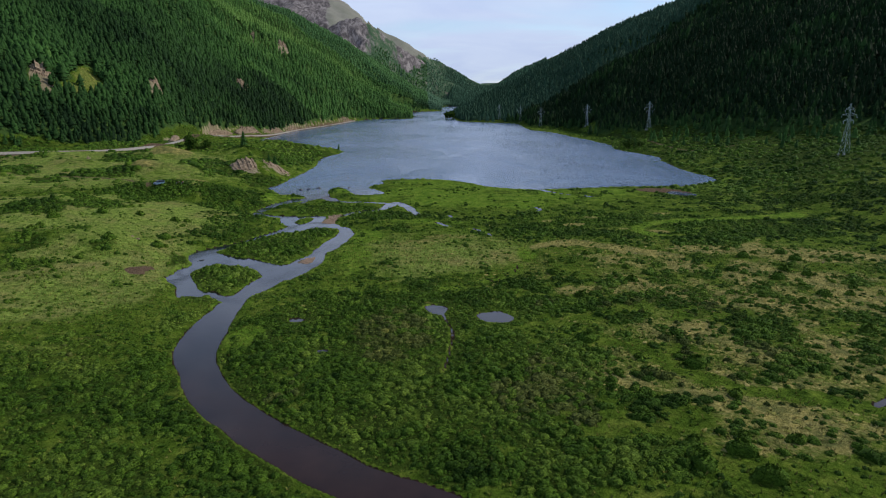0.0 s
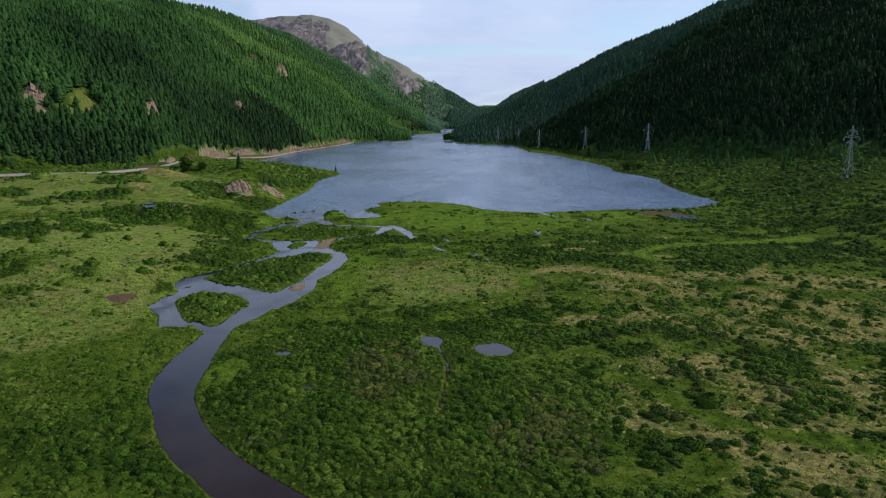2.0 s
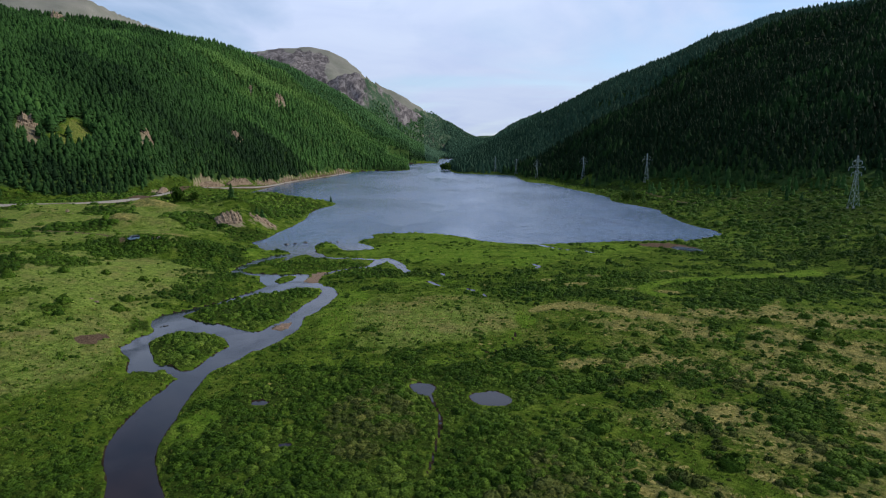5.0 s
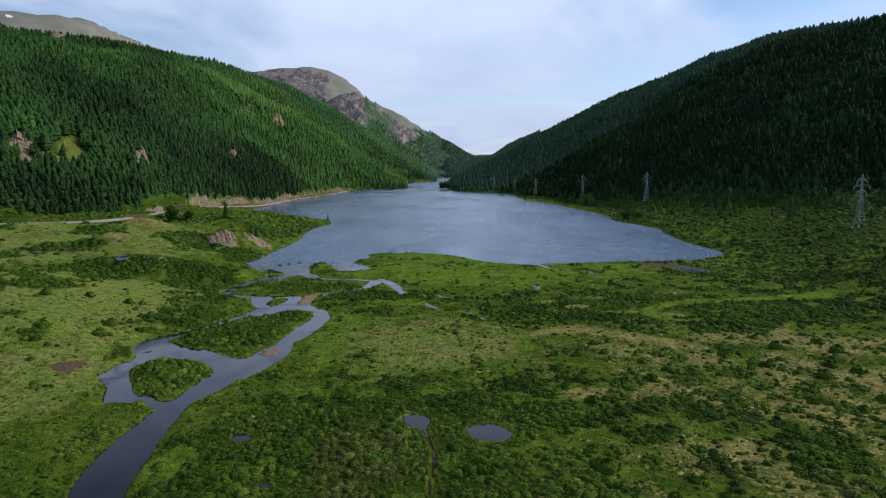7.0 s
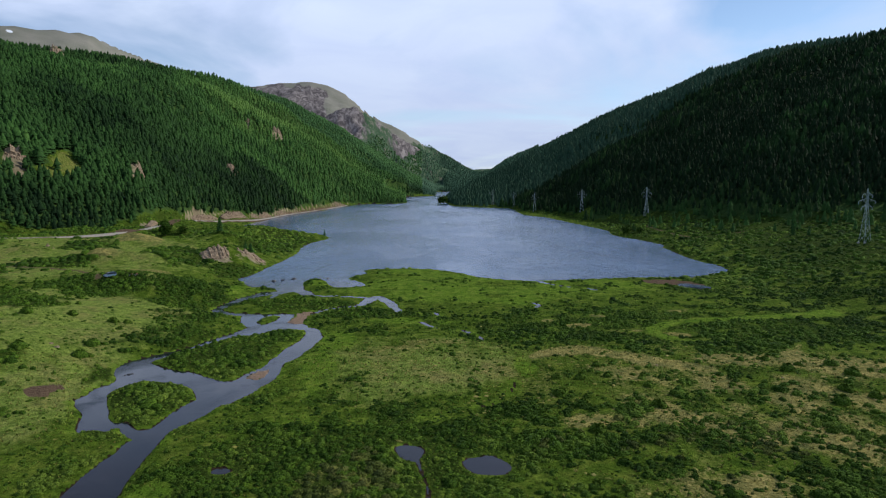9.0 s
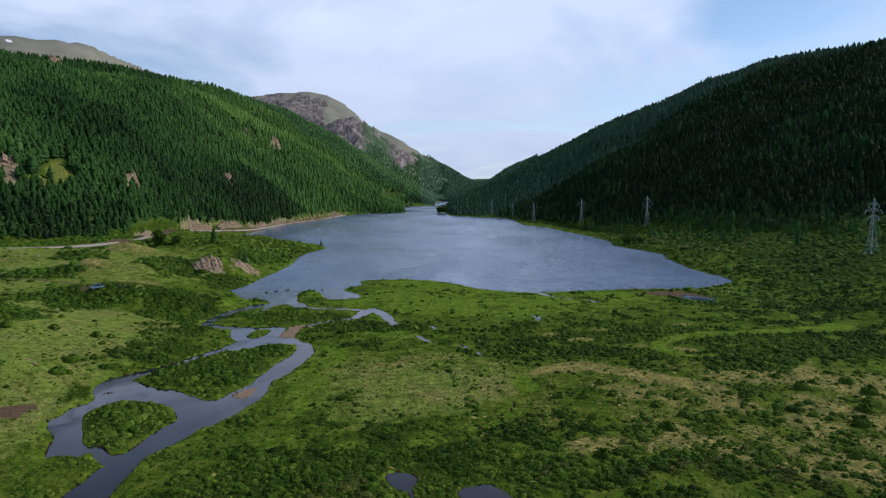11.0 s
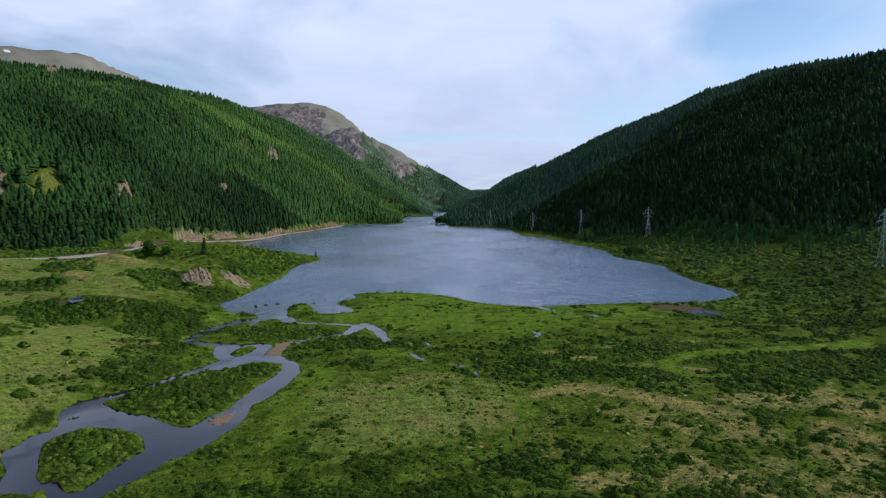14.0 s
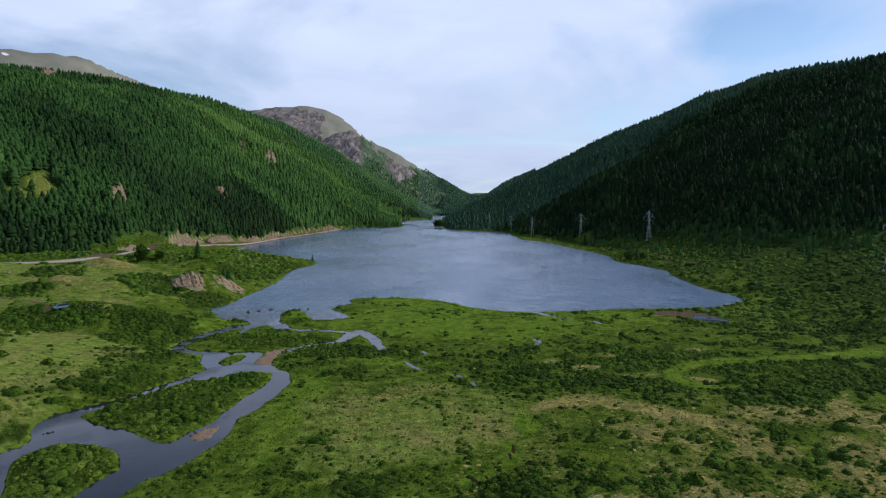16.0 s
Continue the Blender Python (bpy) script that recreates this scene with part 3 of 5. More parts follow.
# olive-brown dwarf birch among the willows
DWARF_BIRCH = [(-14, 121, 10, 18, 0, 0.85), (16, 97, 6, 15, 10, 0.8), (10, 92, 8, 9, 0, 0.45), (44, 104, 22, 20, 0, 0.5), (40, 140, 30, 14, 0, 0.4), (-30, 96, 9, 8, 0, 0.4), (60, 175, 50, 26, 0, 0.3), (-80, 112, 16, 18, 0, 0.35)]
SWATHS = [[(6, 126, 2.5), (15, 123, 3), (30, 113, 2.6), (37, 103, 2.2), (42, 95, 1.6), (51, 92, 2.2), (62, 89, 2.5)], [(68, 208.5, 0.8), (62.3, 213.7, 1.6), (60.6, 220.8, 1.8), (65.5, 227.2, 2.2), (73.6, 233.4, 2.4), (93.5, 237.7, 2.6), (117, 242, 3.2), (128.5, 246, 4.2)], [(17, 190, 1.0), (18.5, 184, 2.2), (18, 177, 1.0)]]
TAN_ARC = [(22, 192, 1.2), (25.4, 195.1, 2.8), (31, 197.5, 3.6), (38, 197.9, 4.2), (50.3, 188.8, 3.6), (61.6, 181, 2.0)]
SCARS = [(-340, 508, 10, 26, 34, 1.0), (-296, 607, 6.5, 24, 28, 1.0), (-318, 908, 9, 36, 20, 1.0), (-380, 1345, 11, 44, 16, 1.0), (-429, 1312, 7, 30, 18, 0.9), (-335, 1420, 7, 32, 14, 0.85), (-791, 1274, 16, 16, 32, 0.9), (560, 820, 26, 40, 0, 0.5), (620, 900, 22, 26, 0, 0.45), (505, 800, 12, 30, 0, 0.4)]


def valley(x, y):
    """Height and land cover at the given places."""
    s = shoreline(x, y)
    az, r = np.degrees(np.arctan2(x - EYE_X, y - EYE_Y)), np.hypot(x - EYE_X, y - EYE_Y)
    foot, crest = np.interp(az, FOOT_A, FOOT_R), np.interp(az, CREST_A, CREST_R)
    cz, pr, pz = np.interp(az, CREST_A, CREST_Z), np.interp(az, PEAK_A, PEAK_R), np.interp(az, PEAK_A, PEAK_Z)
    crest = np.maximum(crest, foot + 60)
    west = np.interp(-x, [55, 85, 120, 150, 220, 280, 400], [0, 1.5, 6.0, 9.0, 11.0, 14.0, 24.0]) * (0.35 + 0.65 * ease(y, 80, 190))
    east = np.clip(0.2 * (x - 138), 0, 40)
    low = west + east
    land = np.clip(s, 0, None)
    bumps = np.zeros_like(x)
    for cx, cy, rx, ry, h in HUMMOCKS:
        bumps += h * np.exp(-((x - cx) / rx) ** 2 - ((y - cy) / ry) ** 2)
    rough_west = ease(-x, 85, 150) * ease(r, 100, 220)
    bumps += rough_west * 2.2 * fbm(x, y, 42.0, 3, 31)
    low = np.minimum(low, 0.22 * land) + bumps * ease(s, 1.0, 14.0)
    base = np.where(s < 0, np.clip(0.5 * s, -1.4, 0), 0.17 * ease(s, -0.05, 0.45) + 0.40 * ease(s, 1, 11)) + low * (s > 0) + (0.16 * fbm(x, y, 9.0, 4, 5) + 0.25 * fbm(x, y, 38.0, 2, 6)) * ease(s, 0.8, 5.0)
    base = np.where(s > 0.05, np.maximum(base, 0.03), base)
    u = (r - foot) / (crest - foot)
    v = np.clip((r - crest) / np.maximum(pr - crest, 80), 0, 1)
    uc = np.clip(u, 0, 1)
    side = uc ** np.interp(az, [-34, -29, -20, 0, 5], [0.76, 0.9, 1.0, 1.04, 1.04])
    # a shoulder half way up the western side, with a hollow behind it
    shelf = np.interp(uc, [0, 0.1, 0.25, 0.4, 0.5, 0.57, 0.64, 0.72, 0.85, 1], [0, 0.17, 0.375, 0.55, 0.64, 0.672, 0.678, 0.695, 0.82, 1])
    k_shelf = 0.92 * (1 - ease(az, -29, -19.5))
    side = side * (1 - k_shelf) + shelf * k_shelf
    gully = fbm(x, y, 150.0, 4, 41)
    slope = base * (1 - side) + cz * side + np.sin(np.pi * uc) * (10 * gully + 4 * fbm(x, y, 45, 3, 43)) * np.clip(cz / 250, 0.05, 1)
    # spurs and hollows running down to the lake
    fold = 1 - 2.2 * np.abs(fbm(0.38 * x, y + 0.25 * x, 330.0, 3, 45))
    slope = slope + np.sin(np.pi * uc) * fold * np.where(az < 0, 20 * ease(r, 560, 900), 13 * ease(r, 700, 1000)) * np.clip(cz / 250, 0.05, 1)
    cliff = ease(az, -26.5, -24.5) * (1 - ease(az, -10.8, -9.9))
    over = r - foot - 3.5 * fbm(x, y, 16.0, 3, 57)
    slope = slope + cliff * (4.6 + 3.2 * fbm(x, y, 48.0, 3, 59)) * ease(over, 0.0, 7.0) * (1 - uc) ** 2
    ridged = 1 - np.abs(fbm(x, y, 420.0, 5, 47))
    w = v ** (1 + 3.0 * ease(az, -7.5, -3.5))
    beyond = cz * (1 - w) + pz * w - np.sin(np.pi * v) * (0.16 * cz + 0.22 * np.abs(pz - cz)) * (1 - ease(az, -7.5, -3.5)) + np.sin(np.pi * np.clip(v * 1.02, 0, 1)) * 75 * (ridged - 0.62) * np.clip(pz / 500, 0.1, 1) * (1 - 0.8 * ease(az, -7.5, -3.5))
    spur_r, spur_z = np.interp(az, SPUR_A, SPUR_R), np.interp(az, SPUR_A, SPUR_Z, left=-200, right=-200)
    beyond = np.maximum(beyond, spur_z - 0.62 * np.abs(r - spur_r) - 70 * np.abs(fbm(x, y, 190.0, 5, 53)) * ease(np.abs(r - spur_r), 10, 160))
    past = pz * np.clip(1 - 0.7 * (r - pr) / np.maximum(4950 - pr, 100), 0.3, 1)
    # low ground by the narrows
    bank = 1.5 + 0.4 * s + 400 * ease(s, 55, 88)
    slope = np.where((az > -9) & (az < 2.5), np.minimum(slope, bank), slope)
    beyond = np.where((az > -9) & (az < 2.5), np.minimum(beyond, bank), beyond)
    hill = np.where(u <= 1, slope, np.where(r < pr, beyond, past))
    z = np.where((u > 0) & (s > 0), np.maximum(hill, 0.15), base)
    # land cover
    cover = {}
    n1, n2 = fbm(x, y, 26.0, 4, 61), fbm(x, y, 7.0, 3, 67)
    on_hill = (u > 0)
    scars = patches(x + 5 * n2, y + 5 * n2, SCARS)
    tree_line = np.where(az < -25.5, ease(u + 0.006 * n1, 0.010, 0.022), np.where(az < 0, ease(over, 4 - 3.5 * ease(az, -11.2, -10.2), 8.5 - 4.5 * ease(az, -11.2, -10.2)), ease(u + 0.02 * n1, -0.01, 0.045)))
    wood = np.where(on_hill, tree_line, 0.0)
    behind = r - np.interp(az, ROAD_A, ROAD_R)
    wood = np.maximum(wood, ease(behind + 8 * n1, 58, 74) * ((az < -25.2) & (az > -60) & (u < 0.2)))
    wood = np.where((az > -10.6) & (az < -4.4) & (y > 1280) & (r < 2100) & (s < 88), np.maximum(wood, ease(s + 4 * n2, 2.5, 6)), wood)
    climb = z + 95 * fbm(x, y, 240, 5, 71) + 95 * ease(az, -11.6, -9.6) * (1 - ease(az, -5.4, -3.6)) - 400 * ease(az, -3.3, -2.2)
    front = r < spur_r + 120
    chute = fbm(x + 0.2 * y, 0.22 * y, 70.0, 5, 73)
    high = ease(v, 0.02, 0.1) * np.where(az < -23, 1.0, 0.0)
    wood = np.where(u > 1, np.where(az < -23, 1 - ease(v + 0.1 * n1, 0.04, 0.16), np.where(front, 1 - ease(climb, 285, 350), 1 - ease(climb, 190, 300))), wood)
    clearing = patches(x + 3 * n2, y + 3 * n2, CLEARINGS)
    cover["wood"] = wood * (1 - scars) * (1 - clearing)
    cover["alpine"] = np.where(u > 1, np.where(az < -23, high, np.where(front, 0.0, ease(climb + 60 * ease(az, -12.5, -9.5), 330, 420))), 0.0)
    cover["sage"] = np.where((u > 1) & (az > -20) & (az < 8), np.maximum(ease(climb, 200, 300) * np.where(front, 1.0, 0.8), ease(r, 4200, 4400) * (az > -3.5)), 0.0)
    cover["sage"] = np.maximum(cover["sage"], np.where((r > 2300) & (az > -15) & (az < 30), 0.8, 0.0) * (u > 0.3))
    cover["scree"] = np.where((u > 1) & (az > -23) & (az < -2.5), np.where(front, ease(climb, 285, 340) * (0.58 + 0.8 * chute), ease(climb, 300, 360) * ease(-az + 1.2 * chute, 11.2, 13.0) * (1 - 0.8 * ease(z + 60 * chute, 640, 700))), 0.0).clip(0, 1)
    cut = cliff * ease(r - foot, -4, 0) * (1 - ease(over, 6.0, 10.0)) * (0.8 + 0.4 * fbm(x, y, 22.0, 3, 58)) + 0.6 * patches(x, y, [(-256, 535, 3.5, 16, 8, 1.0)])
    outcrop = 0.8 * patches(x, y, [(-113, 369, 6, 13, -27, 0.9), (-125, 356, 10, 6, -30, 0.9)])
    cover["rock"] = np.maximum.reduce([scars, cut, outcrop * (0.75 + 0.5 * n2)]).clip(0, 1)
    dry = patches(x + 4 * n1, y + 4 * n1, [(82, 172, 58, 28, 0, 0.66), (84, 140, 30, 16, 0, 0.75), (52, 104, 48, 40, 0, 0.46), (78, 168, 74, 44, 0, 0.42), (56, 150, 24, 14, 0, 0.75), (60, 126, 20, 7, 8, 0.8), (70, 113, 8, 5, 0, 0.8), (25, 101, 12, 6, -20, 0.7), (36, 92, 8, 4, -20, 0.9), (54, 82, 14, 6, -20, 0.95), (33, 77, 10, 4, 0, 0.75), (84, 100, 16, 12, 0, 0.8), (24, 147, 9, 4, 10, 0.75), (42, 148, 10, 6, 0, 0.8), (-3, 192, 28, 20, 0, 0.40), (52, 220.5, 6, 3.2, 0, 1.0), (67.5, 217, 6, 2.8, 0, 0.95), (40, 229, 4, 3.4, 0, 0.9), (33, 237, 3, 3.2, 0, 0.8), (49, 243, 3, 4, 0, 0.9), (78, 251, 5, 2, 0, 0.8), (88, 192, 3, 20, -35, 0.95), (14, 178, 6, 14, 0, 0.4), (170, 300, 70, 30, 0, 0.3), (-192, 396, 20, 13, -10, 0.95), (-126, 366, 11, 9, -25, 0.85), (-136, 300, 16, 8, -20, 0.5), (-173, 325, 13, 7, -20, 0.65), (-215, 500, 20, 12, 0, 0.6)])
    dry = dry * np.clip(1.0 + 1.15 * fbm(x, y, 10.0, 4, 63), 0.1, 1.6)
    dry = np.maximum(dry, 0.95 * (1 - ease(line_distance(x + 1.2 * n2, y + 1.2 * n2, TAN_ARC), -0.5, 1.5)))
    cover["dry"] = np.clip(dry, 0, 1)
    cover["pale"] = np.clip(patches(x + 5 * n1, y + 5 * n1, [(-140, 218, 66, 44, 0, 0.95), (-98, 170, 26, 40, 20, 0.8), (-215, 340, 110, 90, 0, 0.8), (-125, 275, 24, 10, -20, 1.0), (-10, 190, 36, 30, 0, 0.62), (-150, 420, 90, 60, 0, 0.45), (-100, 140, 30, 26, 0, 0.75), (-90, 108, 14, 30, 0, 0.4)]) + 0.2 * n1, 0, 1) * (u < 0)
    cover["pale"] = np.maximum(cover["pale"], 0.4 * clearing)
    lush = patches(x + 3 * n1, y + 3 * n1, [(15, 305, 80, 48, 0, 1.0), (-10, 345, 40, 22, 0, 1.0), (-45, 115, 5, 9, 0, 1.0), (-33, 190, 7, 40, 6, 0.9), (-62, 318, 14, 12, 0, 1), (-90, 290, 9, 16, 0, 1), (-14, 235, 18, 6, 0, 0.9), (-20, 152, 26, 9, 0, 0.8), (130, 345, 22, 26, 0, 0.7), (-8, 246, 10, 5, 0, 0.9)])
    lush = lush * np.clip(0.72 + 0.5 * fbm(x, y, 14.0, 4, 65), 0.1, 1.2)
    swath, fen = (1 - ease(np.minimum.reduce([line_distance(x + 1.0 * n2, y + 1.0 * n2, q) for q in lines]), -0.8, 1.4) for lines in (SWATHS, SWATHS[1:]))
    lush = np.maximum(lush, 0.38 * swath + 0.5 * fen)
    dry = np.maximum(dry * (1 - swath), 0.55 * clearing * (x < 0))
    cover["dry"] = np.clip(dry, 0, 1)
    lush = np.maximum(lush, (1 - ease(s, 0.5, 5.0)) * np.where(y < 135, 0.25, np.where((x > 60) & (y > 380), 0.12, 0.6)))
    cover["lush"] = np.where(on_hill, 0.0, lush)
    cover["sand"] = np.maximum((outline_distance(x, y, BAR) < 0.2) * 1.0, (outline_distance(x, y, BAR_POOL) < 0.4) * 1.0)
    tracks = np.minimum.reduce([line_distance(x, y, q) for q in ([(-140, 270), (-150, 285), (-172, 300), (-200, 305), (-232, 300), (-262, 330), (-272, 372)], [(-236, 452), (-222, 452), (-205, 446), (-196, 430)], [(195, 452), (172, 470), (164, 520), (166, 590)])])
    cover["dirt"] = np.maximum.reduce([(1 - ease(tracks, 0.8, 2.2)) * 0.62, patches(x + 2.4 * n2, y + 2.4 * n2, [(-90, 160, 2.6, 4.6, 0, 1.0), (-88.4, 163.5, 1.6, 2.2, 0, 1.0)]), (outline_distance(x, y, MUD) < 0) * 1.0, 0.9 * (1 - ease(line_distance(x, y, ROAD), 3.6, 6.0))])
    # reaches 0.16 m past the waterline to paint the undercut bank's shadow
    cover["bed"] = (s < 0.16) * (1 - cover["sand"])
    cover["snow"] = patches(x, y, [(-990, 4085, 7, 14, 12, 1.0), (-1190, 4010, 6, 12, 14, 1.0), (-1072, 4040, 5, 12, 12, 0.9), (-1000, 4040, 5, 10, 12, 0.9), (-1545, 2200, 22, 14, 0, 0.9)])
    # how thickly shrubs grow
    n3 = fbm(x, y, 4.5, 3, 69)
    shrub = 0.42 + patches(x, y, [(-15, 106, 46, 48, 0, 0.62), (-70, 78, 42, 40, 0, 0.34), (20, 72, 16, 30, 0, 0.4), (72, 226, 80, 26, 0, 0.40), (60, 205, 70, 12, 0, 0.30), (-28, 247, 28, 9, 0, 0.6), (15, 150, 30, 12, 10, 0.2), (74, 158, 70, 46, 0, 0.14)])
    shrub = shrub + patches(x, y, [(-64, 200, 18, 28, 0, 0.6), (-55, 262, 28, 9, 0, 0.6), (-66, 158, 16, 18, 0, 0.6), (180, 330, 90, 100, 0, 0.36), (200, 440, 110, 140, 0, 0.32), (30, 142, 44, 8, -6, 0.16), (-2, 143, 14, 4, 0, 0.6), (-240, 372, 40, 10, 0, 0.3), (-180, 470, 60, 26, -20, 0.5), (-135, 480, 30, 70, 0, 0.5), (160, 560, 60, 160, 0, 0.5), (-140, 362, 20, 10, -27, 0.4)])
    bare = np.maximum(0.35 * swath + 0.65 * fen, 1 - ease(line_distance(x, y, TAN_ARC), -0.5, 1.5))
    bare = np.maximum(bare, patches(x + n2, y + n2, [(-46, 116, 4.5, 9, 0, 0.8), (52, 220.5, 6, 3.6, 0, 1.0), (67.5, 217, 6, 3.2, 0, 1.0), (40, 229, 4, 3.6, 0, 1.0), (33, 237, 3, 3.5, 0, 1.0), (49, 243, 4, 4, 0, 1.0), (78, 251, 6, 2.5, 0, 1.0), (88, 192, 3, 20, -35, 1.0)]))
    bands = patches(x + 3 * n2, y + 3 * n2, SCRUB_BANDS)
    shrub = shrub - np.where(x < -100, 0.9, 0.36) * dry - 0.50 * cover["pale"] * (1 - np.clip(bands, 0, 1)) - 0.45 * lush * (s > 4) + 0.16 * n1 + 0.26 * n2 + 0.50 * n3 + 0.7 * bands - 1.1 * bare
    shrub = np.where(on_hill, np.where(az < 0, 0.9, 1.0) * (1 - wood), shrub)
    shrub = shrub - 2 * (cover["rock"] > 0.5) - 2 * (cover["dirt"] > 0.4) - 2 * (cover["sand"] > 0.2)
    # painted shade: follows shrub cover, and spreads over the lower eastern slope
    cover["ground_shade"] = np.maximum(np.clip(1.1 * shrub - 0.1, 0, 1), (0.95 + 0.3 * n1) * ease(x + 8 * n1, 140, 190) * ease(y, 270, 340)).clip(0, 1) * (s > 0.5) * (u < 0.1)
    return s, z, u, v, az, cover, shrub


# ---- mesh builders ----
def mesh_from(name, verts, faces, mat, smooth=False, layers=None):
    """A mesh from an (n, 3) array of places and an (m, k) array of corners."""
    verts, faces = np.asarray(verts, np.float32), np.asarray(faces, np.int32)
    me = bpy.data.meshes.new(name)
    me.vertices.add(len(verts))
    me.vertices.foreach_set("co", verts.ravel())
    me.loops.add(faces.size)
    me.loops.foreach_set("vertex_index", faces.ravel())
    me.polygons.add(len(faces))
    me.polygons.foreach_set("loop_start", np.arange(len(faces), dtype=np.int32) * faces.shape[1])
    me.update(calc_edges=True)
    me.polygons.foreach_set("use_smooth", np.full(len(faces), smooth))
    for key, data in (layers or {}).items():
        me.attributes.new(key, "FLOAT", "POINT").data.foreach_set("value", np.asarray(data, np.float32))
    me.materials.append(mat)
    return me


def part(name, bm, mat, parent=None, label="", smooth=False):
    """One mesh object from a bmesh, under a thing or a part."""
    me = bpy.data.meshes.new(name)
    for f in bm.faces:
        f.smooth = smooth
    bm.to_mesh(me)
    bm.free()
    me.materials.append(mat)
    ob = new(name, me)
    if parent:
        ob.parent = parent
    return tagged(ob, label)


def bar(bm, a, b, w):
    """A square bar of width w from a to b."""
    a, b = Vector(a), Vector(b)
    m = Matrix.Translation((a + b) / 2) @ (b - a).to_track_quat("Z", "Y").to_matrix().to_4x4() @ Matrix.Diagonal((w, w, (b - a).length, 1))
    bmesh.ops.create_cube(bm, size=1, matrix=m)


def tube(bm, a, b, r1, r2, sides=8):
    a, b = Vector(a), Vector(b)
    m = Matrix.Translation((a + b) / 2) @ (b - a).to_track_quat("Z", "Y").to_matrix().to_4x4()
    bmesh.ops.create_cone(bm, cap_ends=True, segments=sides, radius1=r1, radius2=r2, depth=(b - a).length, matrix=m)


def block(bm, x, y, z, sx, sy, sz, bevel=0.0):
    g = bmesh.ops.create_cube(bm, size=1, matrix=Matrix.Translation((x, y, z)) @ Matrix.Diagonal((sx, sy, sz, 1)))
    if bevel:
        bmesh.ops.bevel(bm, geom=list({e for v in g["verts"] for e in v.link_edges}), offset=bevel, segments=2, affect="EDGES")


# ---- ground and water ----
def build_ground():
    front = np.arange(-45.5, 45.51, 0.198)
    a = np.radians(np.r_[np.arange(-180, -47, 3.5), front, np.arange(48, 180, 3.5)])
    near = np.r_[np.arange(2, 20, 3.0), 20 * np.exp(np.arange(0, math.log(2.8), 0.014)), 56 * np.exp(np.arange(0, math.log(18), 0.0082))]
    r = np.r_[near, np.exp(np.arange(math.log(near[-1] * 1.012), math.log(3200), 0.0135)), np.exp(np.arange(math.log(3240), math.log(4600), 0.007)), np.arange(4660, 4960, 60.0)]
    rr, aa = np.meshgrid(r, a, indexing="ij")
    x, y = (rr * np.sin(aa)).ravel(), (-8 + rr * np.cos(aa)).ravel()
    x, y = np.r_[x, 0.0], np.r_[y, -8.0]
    _, z, _, _, _, cover, _ = valley(x, y)
    rows, cols = len(r), len(a)
    i, j = np.meshgrid(np.arange(rows - 1), np.arange(cols), indexing="ij")
    k = (j + 1) % cols
    quads = np.stack([i * cols + j, i * cols + k, (i + 1) * cols + k, (i + 1) * cols + j], -1).reshape(-1, 4)
    hub = len(x) - 1
    c = np.arange(0, cols - 1, 2)
    fan = np.stack([np.full(len(c), hub), c, c + 1, (c + 2) % cols], -1)
    me = mesh_from("ground", np.stack([x, y, z], -1), np.r_[quads[:, ::-1], fan[:, ::-1]], GROUND, True, cover)
    return tagged(new("ground", me), "green valley floor of grass, dry patches and forested hills", "ground", kind="structure")


build_ground()


def build_water():
    xs, ys = np.linspace(-420, 300, 73), np.r_[np.linspace(-60, 900, 97), np.linspace(925, 2950, 50)]
    gx, gy = np.meshgrid(xs, ys, indexing="ij")
    n, m = len(xs), len(ys)
    i, j = np.meshgrid(np.arange(n - 1), np.arange(m - 1), indexing="ij")
    quads = np.stack([i * m + j, (i + 1) * m + j, (i + 1) * m + j + 1, i * m + j + 1], -1).reshape(-1, 4)
    gx, gy = gx.ravel(), gy.ravel()
    off = -outline_distance(gx, gy, SHORE_S + SHORE_E + SHORE_W, 200.0, 2)
    lee = np.where(gx < -60, 1 - ease(off, 20, 95), 0.8 * (1 - ease(off, 8, 45))) * ease(gy, 400, 600)
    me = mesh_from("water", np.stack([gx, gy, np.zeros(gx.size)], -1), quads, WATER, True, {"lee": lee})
    return tagged(new("water", me), "rippled grey-blue lake and winding brown river", "water", kind="structure")


build_water()


def height(x, y):
    return float(valley(np.array([float(x)]), np.array([float(y)]))[1][0])


# ---- plants, many to one mesh ----
rng = np.random.default_rng(7)


